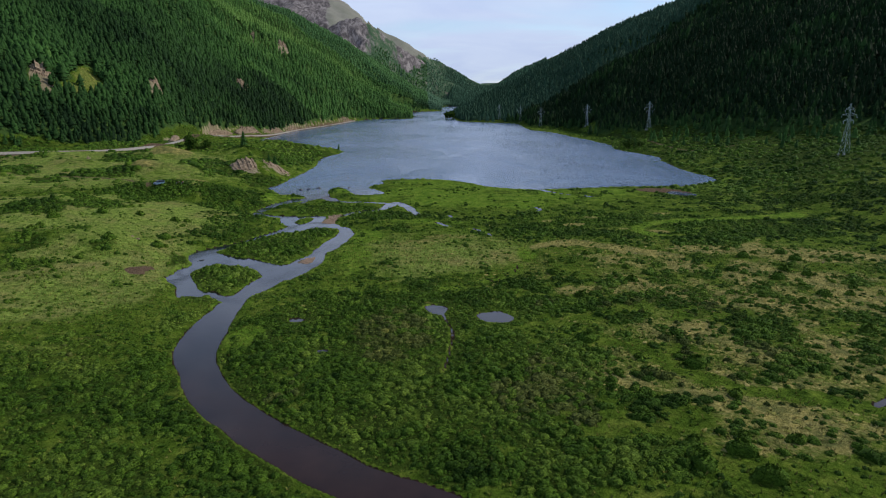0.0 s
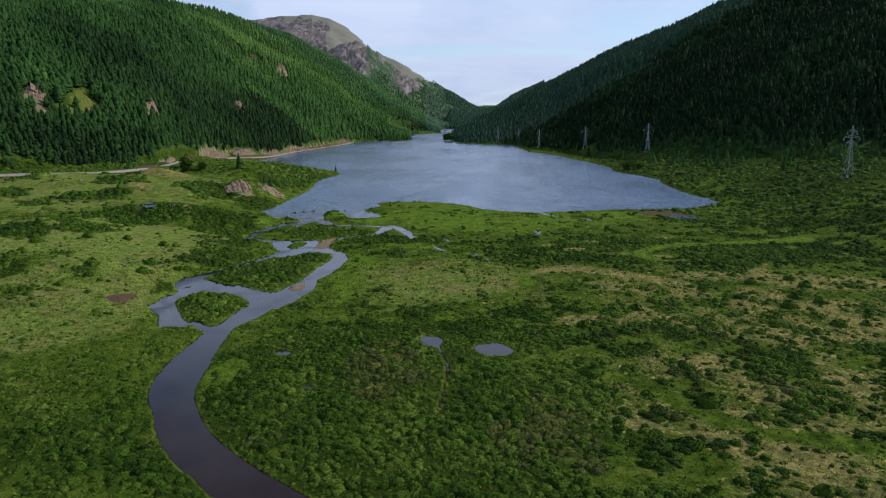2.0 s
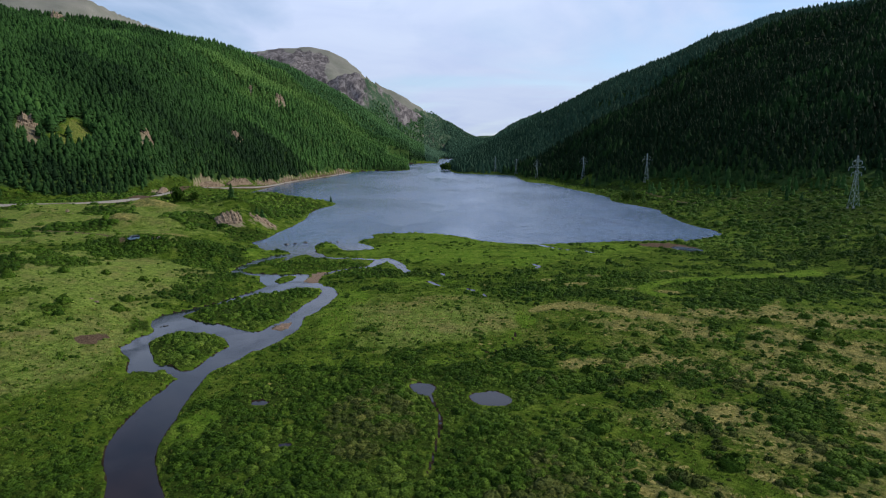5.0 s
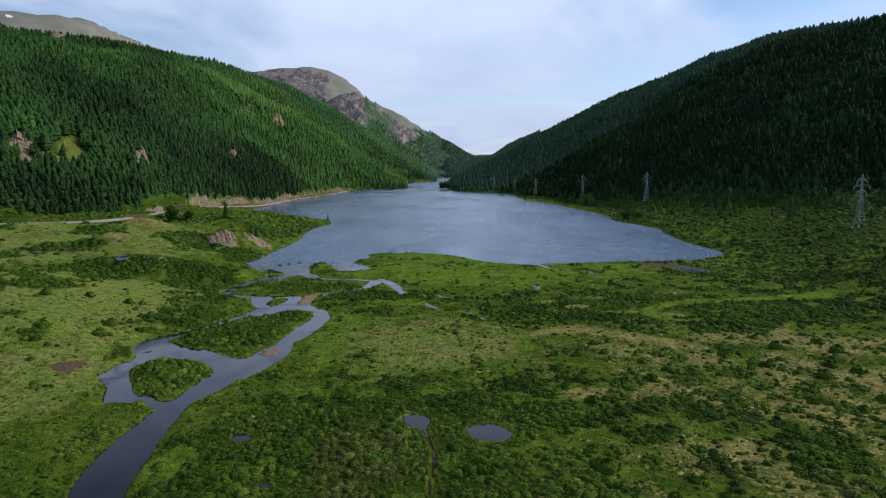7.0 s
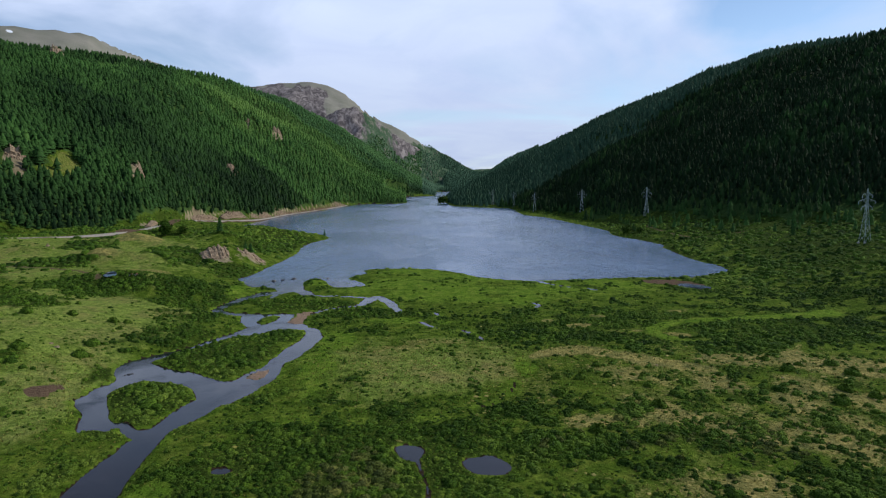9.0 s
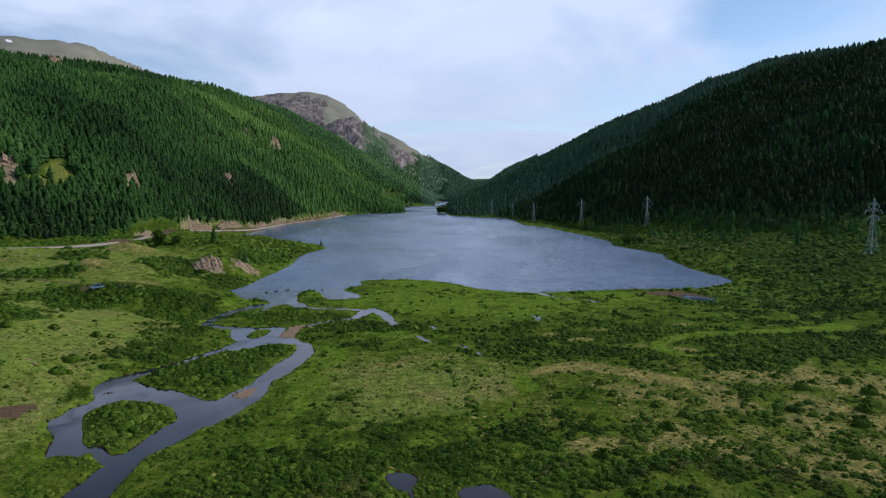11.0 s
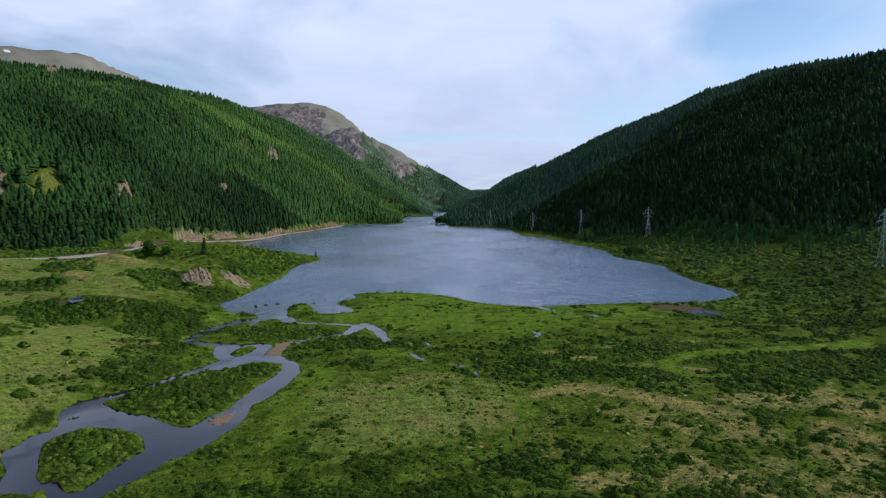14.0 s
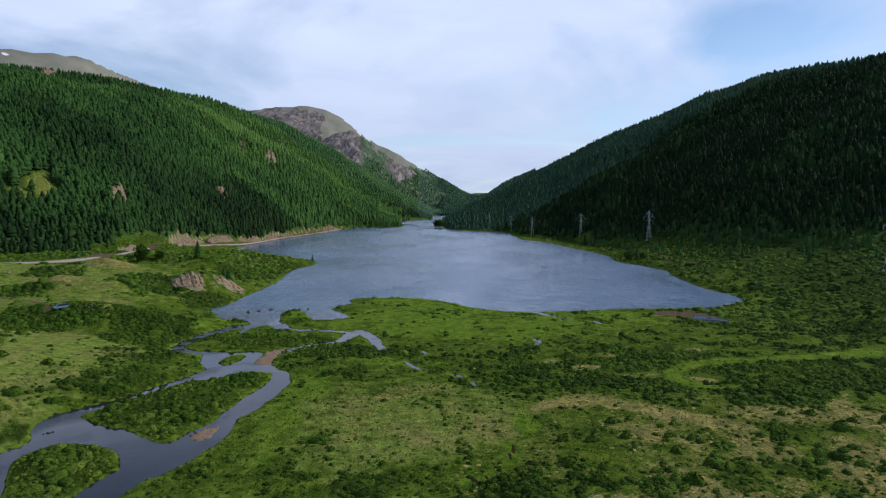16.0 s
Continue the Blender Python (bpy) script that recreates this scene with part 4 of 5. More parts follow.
def shrub_shape(seed, sides, sprays, rings=3, spike=1.0):
    """A unit shrub: a lobed leafy cushion with short sprays of leaves breaking its surface."""
    g = np.random.default_rng(seed)
    phase, lobes = g.random(3) * 6.28, 0.10 + 0.14 * g.random(2)

    def reach(a):
        return 1 + lobes[0] * math.sin(2 * a + phase[0]) + lobes[1] * math.sin(3 * a + phase[1])
    levels = {3: ((0.46, 0.86), (0.86, 0.48), (1.0, -0.12)), 2: ((0.66, 0.72), (1.0, -0.12))}[rings]
    verts, faces = [(0.16 * g.normal(), 0.16 * g.normal(), 0.95)], []
    for q, (rad, zz) in enumerate(levels):
        for k in range(sides):
            a = 2 * math.pi * (k + 0.5 * q) / sides
            rr = rad * reach(a) * (0.84 + 0.32 * g.random())
            verts.append((rr * math.cos(a), rr * math.sin(a), zz * (0.80 + 0.4 * g.random())))
    for k in range(sides):
        faces.append((0, 1 + k, 1 + (k + 1) % sides))
        for q in range(rings - 1):
            a, b = 1 + q * sides + k, 1 + q * sides + (k + 1) % sides
            faces += [(a, a + sides, b), (b, a + sides, b + sides)]
    for _ in range(sprays):
        a, q = g.random() * 2 * math.pi, math.sqrt(g.random())
        out = np.array([math.cos(a), math.sin(a), 0.0])
        root = out * q * 0.92 * reach(a) + np.array([0, 0, 0.93 * (1 - q ** 2.4)])
        up = out * q * 0.8 + np.array([0, 0, 0.35 + 0.65 * (1 - q)]) + 0.35 * g.normal(size=3)
        tip = root + up * spike * (0.10 + 0.14 * g.random())
        side = np.cross(up, g.normal(size=3))
        side *= (0.10 + 0.13 * g.random()) / (np.linalg.norm(side) + 1e-9)
        i = len(verts)
        verts += [tuple(root - side), tuple(root + side), tuple(tip)]
        faces.append((i, i + 1, i + 2))
    return np.array(verts, float), np.array(faces, int)


def conifer_shape(seed, tiers, sides, trunk=True):
    """A unit conifer: a tapered trunk under tiers of drooping, ragged boughs."""
    g = np.random.default_rng(seed)
    verts, faces = [], []
    if trunk:
        for zz, rr in ((0.0, 0.018), (0.35, 0.012)):
            for k in range(3):
                verts.append((rr * math.cos(2.1 * k), rr * math.sin(2.1 * k), zz))
        for k in range(3):
            a, b = k, (k + 1) % 3
            faces += [(a, b, a + 3), (b, b + 3, a + 3)]
    for q in range(tiers):
        lo, hi = 0.10 + 0.80 * q / tiers, 0.10 + 0.80 * (q + 1) / tiers + 0.16
        rad = 0.18 * (1 - 0.84 * (q / tiers) ** 1.6) * (0.9 + 0.25 * g.random())
        i = len(verts)
        verts.append((0.01 * g.normal(), 0.01 * g.normal(), min(hi + 0.08, 1.0)))
        off = g.random() * 6.28
        for k in range(sides):
            a, rr = off + 2 * math.pi * k / sides, rad * (0.62 + 0.62 * g.random())
            verts.append((rr * math.cos(a), rr * math.sin(a), lo - 0.03 + 0.07 * g.random()))
        for k in range(sides):
            faces.append((i, i + 1 + k, i + 1 + (k + 1) % sides))
    return np.array(verts, float), np.array(faces, int)


def planted(name, shapes, x, y, z, wide, tall, tint, mat, label, category, smooth=False):
    """All plants of one sort in one mesh, each turned and sized on its own."""
    which = rng.integers(0, len(shapes), len(x))
    all_v, all_f, all_t, start = [], [], [], 0
    for w, (sv, sf) in enumerate(shapes):
        pick = np.nonzero(which == w)[0]
        if not len(pick):
            continue
        turn = rng.random(len(pick)) * 2 * np.pi
        c, s = np.cos(turn)[:, None], np.sin(turn)[:, None]
        sq = (0.8 + 0.4 * rng.random(len(pick)))[:, None]
        vx, vy = sv[None, :, 0] * sq, sv[None, :, 1] / sq
        px = x[pick, None] + (vx * c - vy * s) * wide[pick, None]
        py = y[pick, None] + (vx * s + vy * c) * wide[pick, None]
        pz = z[pick, None] + sv[None, :, 2] * tall[pick, None]
        all_v.append(np.stack([px, py, pz], -1).reshape(-1, 3))
        all_t.append(np.repeat(tint[pick], len(sv)))
        all_f.append((sf[None] + (start + np.arange(len(pick)) * len(sv))[:, None, None]).reshape(-1, 3))
        start += len(pick) * len(sv)
    me = mesh_from(name, np.concatenate(all_v), np.concatenate(all_f), mat, smooth, {"tint": np.concatenate(all_t)})
    return tagged(new(name, me), label, category, kind="stuff")


def sector(r0, r1, cell, a0, a1, cx=2.0, cy=0.0):
    """Jittered places about one cell apart in a sector of the plan."""
    xs, ys, r = [], [], r0
    while r < r1:
        step = cell(r)
        n = max(1, int((a1 - a0) * r / step))
        a = a0 + (a1 - a0) * (np.arange(n) + rng.random(n)) / n
        q = r + step * rng.random(n)
        xs.append(cx + q * np.sin(a))
        ys.append(cy + q * np.cos(a))
        r += step
    return np.concatenate(xs), np.concatenate(ys)


def grow_shrubs():
    spread = radians(44)
    for name, r0, r1, cell, shapes, lo, hi, squat, label in (
            ("willow_scrub", 40, 165, lambda r: 0.94, [shrub_shape(k, 6, 36, 2, 1.5) for k in range(9)], 0.30, 1.12, 0.74, "dense green willow scrub covering the wet meadow"),
            ("near_scrub", 5, 40, lambda r: 1.9, [shrub_shape(80 + k, 7, 22, 2, 1.25) for k in range(5)], 0.50, 1.25, 0.9, "dense green willow scrub on the river flat"),
            ("birch_scrub", 165, 330, lambda r: 1.38, [shrub_shape(20 + k, 5, 16, 2, 1.3) for k in range(7)], 0.36, 1.20, 0.85, "dark green low scrub on the valley floor"),
            ("far_scrub", 330, 1100, lambda r: 1.6 + r * 0.0042, [shrub_shape(40 + k, 6, 3, 2) for k in range(5)], 0.9, 2.2, 0.80, "dark green scrub on hummocks round the lake")):
        x, y = sector(r0, r1, cell, *((-math.pi, math.pi) if r0 < 40 else (-spread, spread)))
        s, z, u, v, az, cover, thick = valley(x, y)
        keep = (s > 0.45) & (rng.random(len(x)) < np.clip(0.03 + 0.17 * ease(cover["dry"], 0.3, 0.7) * (x > 0) * ease(thick, -0.35, -0.1) + 0.93 * ease(thick, 0.30, 0.66), 0, 0.96)) & (u < 0.12)
        x, y, z, thick, s = x[keep], y[keep], z[keep], thick[keep], s[keep]
        size = (lo + (hi - lo) * rng.random(len(x)) ** 2.0 * (0.60 + 0.6 * np.clip(thick, 0, 1)))  * (0.85 + 0.35 * ease(fbm(x, y, 12.0, 2, 79), -0.3, 0.6)) * (0.55 + 0.45 * ease(s, 0.8, 4.0))
        dry_at = cover["dry"][keep]
        size *= 1 + 0.25 * ease(dry_at, 0.3, 0.7)
        clear = s > 0.2 + 0.85 * size
        x, y, z, thick, s, size = x[clear], y[clear], z[clear], thick[clear], s[clear], size[clear]
        patch = fbm(x, y, 11.0, 3, 81)
        # scrub bands are darker plants; the eastern slope term paints its shade as tint
        shade = 0.08 * np.clip(patches(x, y, SCRUB_BANDS), 0, 1) + 0.10 * ease(x, 105, 170) * ease(y, 150, 260) + 0.10 * ease(y, 195, 215) * (1 - ease(y, 250, 270)) * (x > 0)
        tint = np.clip(0.42 + 0.12 * ease(dry_at[clear], 0.2, 0.7) + 0.26 * patch + 0.22 * fbm(x, y, 3.6, 2, 84) - 0.06 * patches(x, y, [(-15, 106, 46, 48, 0, 1.0)]) + 0.16 * patches(x, y, [(-66, 158, 14, 18, 0, 1.0), (-58, 200, 14, 34, 0, 1.0), (-55, 262, 28, 12, 0, 0.8)]) + 0.16 * patches(x, y, [(-62, 190, 30, 60, 0, 1.0)]) + 0.14 * patches(x, y, [(-80, 90, 44, 46, 0, 1.0)]) - 0.10 * patches(x, y, [(52, 92, 34, 34, 0, 1.0)]) + 0.22 * fbm(x, y, 45.0, 2, 83) + 0.10 * rng.normal(size=len(x)) - shade - 0.08 * ease(np.hypot(x, y), 150, 260) + (0.14 if name == "far_scrub" else 0.0) + 0.1 * (1 - ease(s, 1, 6)), 0.02, 1)
        tall = size * (0.6 + 0.45 * rng.random(len(x))) * squat
        sere = ease(patches(x + 2 * patch, y + 2 * patch, DWARF_BIRCH) + 0.35 * fbm(x, y, 5.0, 3, 89) + 0.08 * (x > 15), 0.35, 0.95) > rng.random(len(x))
        for sort, mat, words, pick in ((name, WILLOW, label, ~sere), ("dwarf_" + name, BIRCH, "low olive-brown dwarf birch among the green scrub", sere)):
            if pick.sum() > 50:
                planted(sort, shapes, x[pick], y[pick], z[pick] - 0.06, size[pick], tall[pick], tint[pick], mat, words, "shrubs", True)


grow_shrubs()


def grow_tufts():
    """Grass tufts, green to straw, over the open meadow."""
    shapes = []
    for k in range(5):
        g = np.random.default_rng(60 + k)
        verts, faces = [], []
        for _ in range(4):
            a, lean = g.random() * 6.28, 0.5 + 0.6 * g.random()
            i = len(verts)
            verts += [(-0.3 * math.sin(a), 0.3 * math.cos(a), -0.05), (0.3 * math.sin(a), -0.3 * math.cos(a), -0.05), (lean * math.cos(a), lean * math.sin(a), 0.75 + 0.4 * g.random())]
            faces.append((i, i + 1, i + 2))
        shapes.append((np.array(verts, float), np.array(faces, int)))
    x, y = sector(50, 210, lambda r: 0.9 + 0.003 * r, -radians(42), radians(42))
    s, z, u, v, az, cover, thick = valley(x, y)
    keep = (s > 0.5) & (rng.random(len(x)) < 0.75 - 0.55 * np.clip(thick, 0, 1)) & (cover["dirt"] < 0.3) & (cover["sand"] < 0.3)
    x, y, z, dry = x[keep], y[keep], z[keep], cover["dry"][keep] + 0.45 * cover["pale"][keep]
    size = 0.22 + 0.26 * rng.random(len(x))
    planted("grass_tufts", shapes, x, y, z, size, size, np.clip(0.2 + 0.75 * dry + 0.18 * rng.normal(size=len(x)), 0, 1), STRAW, "tufts of green and straw-coloured meadow grass", "grass")


grow_tufts()


def grow_hassocks():
    """Small mounds of sedge and dwarf scrub over the open turf."""
    x, y = sector(45, 250, lambda r: 1.25 + 0.0022 * r, -radians(42), radians(42))
    s, z, u, v, az, cover, thick = valley(x, y)
    keep = (s > 1) & (rng.random(len(x)) < np.clip(0.36 + 0.5 * fbm(x, y, 6.0, 3, 93), 0, 1) * (1 - 0.65 * cover["lush"]) * (1 - 0.6 * cover["dry"]) * (1 - ease(thick, 0.35, 0.6))) & (cover["dirt"] < 0.3) & (cover["sand"] < 0.3)
    x, y, z, pale = x[keep], y[keep], z[keep], cover["pale"][keep]
    size = 0.28 + 0.42 * rng.random(len(x)) ** 2
    planted("hassocks", [shrub_shape(120 + k, 5, 5, 2) for k in range(6)], x, y, z - 0.06, size, size * (0.55 + 0.3 * rng.random(len(x))), np.clip(0.42 + 0.25 * pale + 0.25 * fbm(x, y, 13.0, 3, 95) + 0.15 * rng.normal(size=len(x)), 0.05, 1), WILLOW, "small green hassocks of sedge and dwarf scrub", "grass", True)


grow_hassocks()


def grow_dry_brush():
    """Low, half-dry brush of the stony meadow."""
    x, y = sector(50, 240, lambda r: 1.0 + 0.002 * r, -radians(30), radians(43))
    s, z, u, v, az, cover, thick = valley(x, y)
    keep = (s > 1) & (rng.random(len(x)) < 0.42 * ease(cover["dry"] + 0.25 * fbm(x, y, 8.0, 3, 85), 0.12, 0.6))
    x, y, z = x[keep], y[keep], z[keep]
    size = 0.3 + 0.4 * rng.random(len(x)) ** 1.5
    planted("dry_brush", [shrub_shape(70 + k, 5, 12, 2, 2.2) for k in range(5)], x, y, z - 0.07, size, size * 0.36, np.clip(0.56 + 0.3 * fbm(x, y, 9.0, 3, 87) + 0.2 * rng.normal(size=len(x)), 0.05, 0.95), STRAW, "low half-dry brush in brown and olive", "shrubs")


grow_dry_brush()


def grow_forest():
    full = [conifer_shape(k, 5, 6) for k in range(9)]
    lean = [conifer_shape(20 + k, 3, 5, False) for k in range(6)]
    far = [conifer_shape(40 + k, 2, 5, False) for k in range(4)]
    for name, a0, a1, label in (("larch_forest", -44, -1.5, "bright green larch and spruce forest on the sunny hillside"), ("east_forest", -1.5, 44, "dark green conifer forest on the shaded hillside")):
        west = a0 < -10
        for tag, r0, r1, cell, shapes in (("", 380, 1000, lambda r: 3.45 + 0.0016 * r if west else 4.8 + 0.001 * r, full), ("far_", 1000, 2050, lambda r: 5.2 + 0.0021 * r, lean), ("distant_", 2050, 4500, lambda r: 9.5 + 0.0012 * (r - 2050), far)):
            x, y = sector(r0, r1, cell, radians(a0), radians(min(a1, 7) if r0 > 2000 else a1), EYE_X, EYE_Y)
            s, z, u, v, az, cover, _ = valley(x, y)
            stray = 0.0 if west else 0.16 * ease(u, -0.075, 0.0) * (u < 0) * (x > 160)
            keep = (s > 3) & (rng.random(len(x)) < cover["wood"] * 0.98 + stray) & ((v < 0.1) | (az > -23) & (az < 3) | (v < 0.2) & (az < -23)) & (line_distance(x, y, ROAD) > 6)
            x, y, z, u, az = x[keep], y[keep], z[keep], u[keep], az[keep]
            young = fbm(x, y, 60.0, 3, 91)
            tall = (13.0 + 2.3 * rng.normal(size=len(x)) + 2.0 * young).clip(6, 20)
            if west:
                tall = 0.88 * (13.0 + 1.5 * rng.normal(size=len(x)) + 1.5 * young)
            if tag == "":
                tall *= np.where(az > 12, 0.50 + 0.47 * ease(u, -0.05, 0.25), np.where(az < -20, 0.80, 0.88) + 0.1 * ease(u, 0.02, 0.1))
            tall *= 1 - 0.18 * ease(u, 0.75, 1.0) * (az > 0)
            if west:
                # sunlight on the shoulder and far haze are painted as lighter tint
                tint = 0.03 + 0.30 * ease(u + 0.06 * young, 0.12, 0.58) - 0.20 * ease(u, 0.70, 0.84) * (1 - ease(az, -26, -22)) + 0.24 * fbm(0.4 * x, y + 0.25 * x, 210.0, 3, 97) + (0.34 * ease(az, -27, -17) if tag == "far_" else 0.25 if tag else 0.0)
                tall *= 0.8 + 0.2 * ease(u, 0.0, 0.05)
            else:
                # slope shade is put into the dark tint, distance haze into the lighter
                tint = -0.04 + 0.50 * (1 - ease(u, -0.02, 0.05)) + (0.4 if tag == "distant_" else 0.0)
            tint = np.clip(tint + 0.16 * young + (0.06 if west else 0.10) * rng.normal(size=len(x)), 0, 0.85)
            wide = tall * (1.2 if west else 1.0) * (1.15 + 0.3 * rng.random(len(x))) * (1.5 if tag == "distant_" else 1.15 if tag else 1.0)
            # the upper eastern slope, past the dark spur: haze painted as blue-green needles
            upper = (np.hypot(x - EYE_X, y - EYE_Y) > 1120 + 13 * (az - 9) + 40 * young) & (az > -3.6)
            for sort, mat, pick in (("", HAZE_LARCH if west and tag == "distant_" else NEEDLES, ~upper), ("upper_", HAZE_NEEDLES, upper)):
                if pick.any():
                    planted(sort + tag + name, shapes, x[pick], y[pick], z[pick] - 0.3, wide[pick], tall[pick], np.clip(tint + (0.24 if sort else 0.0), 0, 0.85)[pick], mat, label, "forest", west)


grow_forest()


def build_road():
    p = rounded(ROAD, 6, False)
    d = np.gradient(p, axis=0)
    d /= np.linalg.norm(d, axis=1)[:, None]
    n = np.stack([d[:, 1], -d[:, 0]], -1)
    w = np.interp(p[:, 1], [570, 660], [1.0, 0.5])[:, None]
    lanes = [p + n * w * k for k in (-1.7, -0.85, 0.0, 0.85, 1.7)]
    hs = [valley(q[:, 0], q[:, 1])[1] for q in lanes]
    mid = np.maximum.reduce(hs)
    pad = np.pad(mid, 7, mode="edge")
    mid = np.array([pad[k:k + 15].mean() for k in range(len(mid))]) + 0.25
    verts = np.concatenate([np.c_[q, mid + 0.12 + 0.06 * (2 - abs(k - 2)) / 2] for k, q in enumerate(lanes)])
    edge = [np.c_[p + n * w * k, mid - 1.2] for k in (-2.9, 2.9)]
    verts = np.concatenate([edge[0], verts, edge[1]])
    m = len(p)
    i, j = np.meshgrid(np.arange(6), np.arange(m - 1), indexing="ij")
    quads = np.stack([i * m + j, i * m + j + 1, (i + 1) * m + j + 1, (i + 1) * m + j], -1).reshape(-1, 4)
    me = mesh_from("road", verts, quads[:, ::-1], GRAVEL, True)
    return tagged(new("road", me), "pale gravel road along the foot of the hill", "road", kind="structure")


build_road()


# ---- pylons ----
def build_pylon():
    root = tagged(new("pylon"), "grey lattice steel power pylon with three crossarms", "pylon", "power line pylons")
    H, WAIST = 27.0, 17.0

    def half(z):
        return 1.9 + (0.5 - 1.9) * z / WAIST if z < WAIST else 0.5 + (0.18 - 0.5) * (z - WAIST) / (H - WAIST)
    levels = [0, 4, 7.6, 10.8, 13.6, 16, 17.6, 19.2, 20.8, 22.4, 24, 25.5, H]
    for sx_, sy_ in ((1, 1), (1, -1), (-1, -1), (-1, 1)):
        bm = bmesh.new()
        for a, b in zip(levels[:-1], levels[1:]):
            bar(bm, (sx_ * half(a), sy_ * half(a), a), (sx_ * half(b), sy_ * half(b), b), 0.11 if a < WAIST else 0.085)
        leg = part("leg", bm, STEEL, root)
        bm = bmesh.new()
        block(bm, sx_ * 1.9, sy_ * 1.9, -0.1, 0.9, 0.9, 0.8, 0.05)
        part("footing", bm, CONCRETE, leg, "square concrete footing")
    corners = ((1, 1), (1, -1), (-1, -1), (-1, 1))
    for f in range(4):
        (ax, ay), (bx, by) = corners[f], corners[(f + 1) % 4]
        bm = bmesh.new()
        for a, b in zip(levels[:-1], levels[1:]):
            ha, hb = half(a), half(b)
            bar(bm, (ax * ha, ay * ha, a), (bx * hb, by * hb, b), 0.042)
            bar(bm, (bx * ha, by * ha, a), (ax * hb, ay * hb, b), 0.042)
            bar(bm, (ax * hb, ay * hb, b), (bx * hb, by * hb, b), 0.042)
        part("bracing", bm, STEEL, root)
    for z, reach in ((17.8, 3.2), (20.8, 5.0), (23.8, 3.0)):
        for side in (-1, 1):
            bm = bmesh.new()
            h = half(z)
            tip = (side * reach, 0, z + 0.1)
            for q in (-1, 1):
                bar(bm, (side * h, q * h, z), tip, 0.075)
                bar(bm, (side * h, q * h, z + 1.3), tip, 0.065)
                for t in (0.35, 0.68):
                    foot = Vector((side * h, q * h, z)).lerp(Vector(tip), t)
                    head = Vector((side * h, q * h, z + 1.3)).lerp(Vector(tip), t)
                    bar(bm, foot, head, 0.045)
            arm = part("crossarm", bm, STEEL, root)
            bm = bmesh.new()
            for k in range(7):
                tube(bm, (side * reach, 0, z - 0.15 - 0.2 * k), (side * reach, 0, z - 0.3 - 0.2 * k), 0.09, 0.19, 8)
            part("insulator", bm, CERAMIC, arm, "string of glass insulator discs")
    return root


first = build_pylon()
PYLONS = [(205, 350, 0, 14), (177.3, 627.2, 0, 8), (148.1, 791.2, 0, 5), (108, 932, 0, 2), (91.5, 1088, 0, -4), (60.5, 1172, 0, -10)]
for k, (px, py, _, turn) in enumerate(PYLONS):
    m = pose(px, py, height(px, py) + 0.25, 0, 0, turn)
    if k == 0:
        first.matrix_basis = m
    else:
        copy_thing(first, m)


# ---- single trees ----
def build_conifer(seed, tall, spread, label, tiers=11, sides=11):
    root = tagged(new("conifer"), label, "tree", "single trees by the lake")
    bm = bmesh.new()
    tube(bm, (0, 0, -0.4), (0.05, 0, tall * 0.94), 0.022 * tall, 0.006 * tall, 8)
    part("trunk", bm, BARK, root, "thin brown trunk")
    g = random.Random(seed)
    bm = bmesh.new()
    for q in range(tiers):
        lo = tall * (0.10 + 0.84 * q / tiers)
        rad = spread * (1 - 0.88 * q / tiers) * (0.85 + 0.3 * g.random())
        off = g.random() * 6
        for k in range(sides):
            a = off + 2 * math.pi * k / sides + 0.3 * g.random()
            rr = rad * (0.6 + 0.6 * g.random())
            tip = Vector((rr * math.cos(a), rr * math.sin(a), lo - 0.05 * tall * g.random()))
            root_p = Vector((0, 0, lo + 0.07 * tall))
            side = Vector((-math.sin(a), math.cos(a), 0)) * rr * 0.34
            mid = root_p.lerp(tip, 0.6)
            vs = [bm.verts.new(p) for p in (root_p, mid - side, tip, mid + side, mid + Vector((0, 0, 0.05 * tall)))]
            for f in ((0, 1, 4), (1, 2, 4), (2, 3, 4), (3, 0, 4)):
                bm.faces.new([vs[i] for i in f])
    crown = part("crown", bm, NEEDLES, root)
    crown.data.attributes.new("tint", "FLOAT", "POINT").data.foreach_set("value", np.full(len(crown.data.vertices), 0.4, np.float32))
    return root


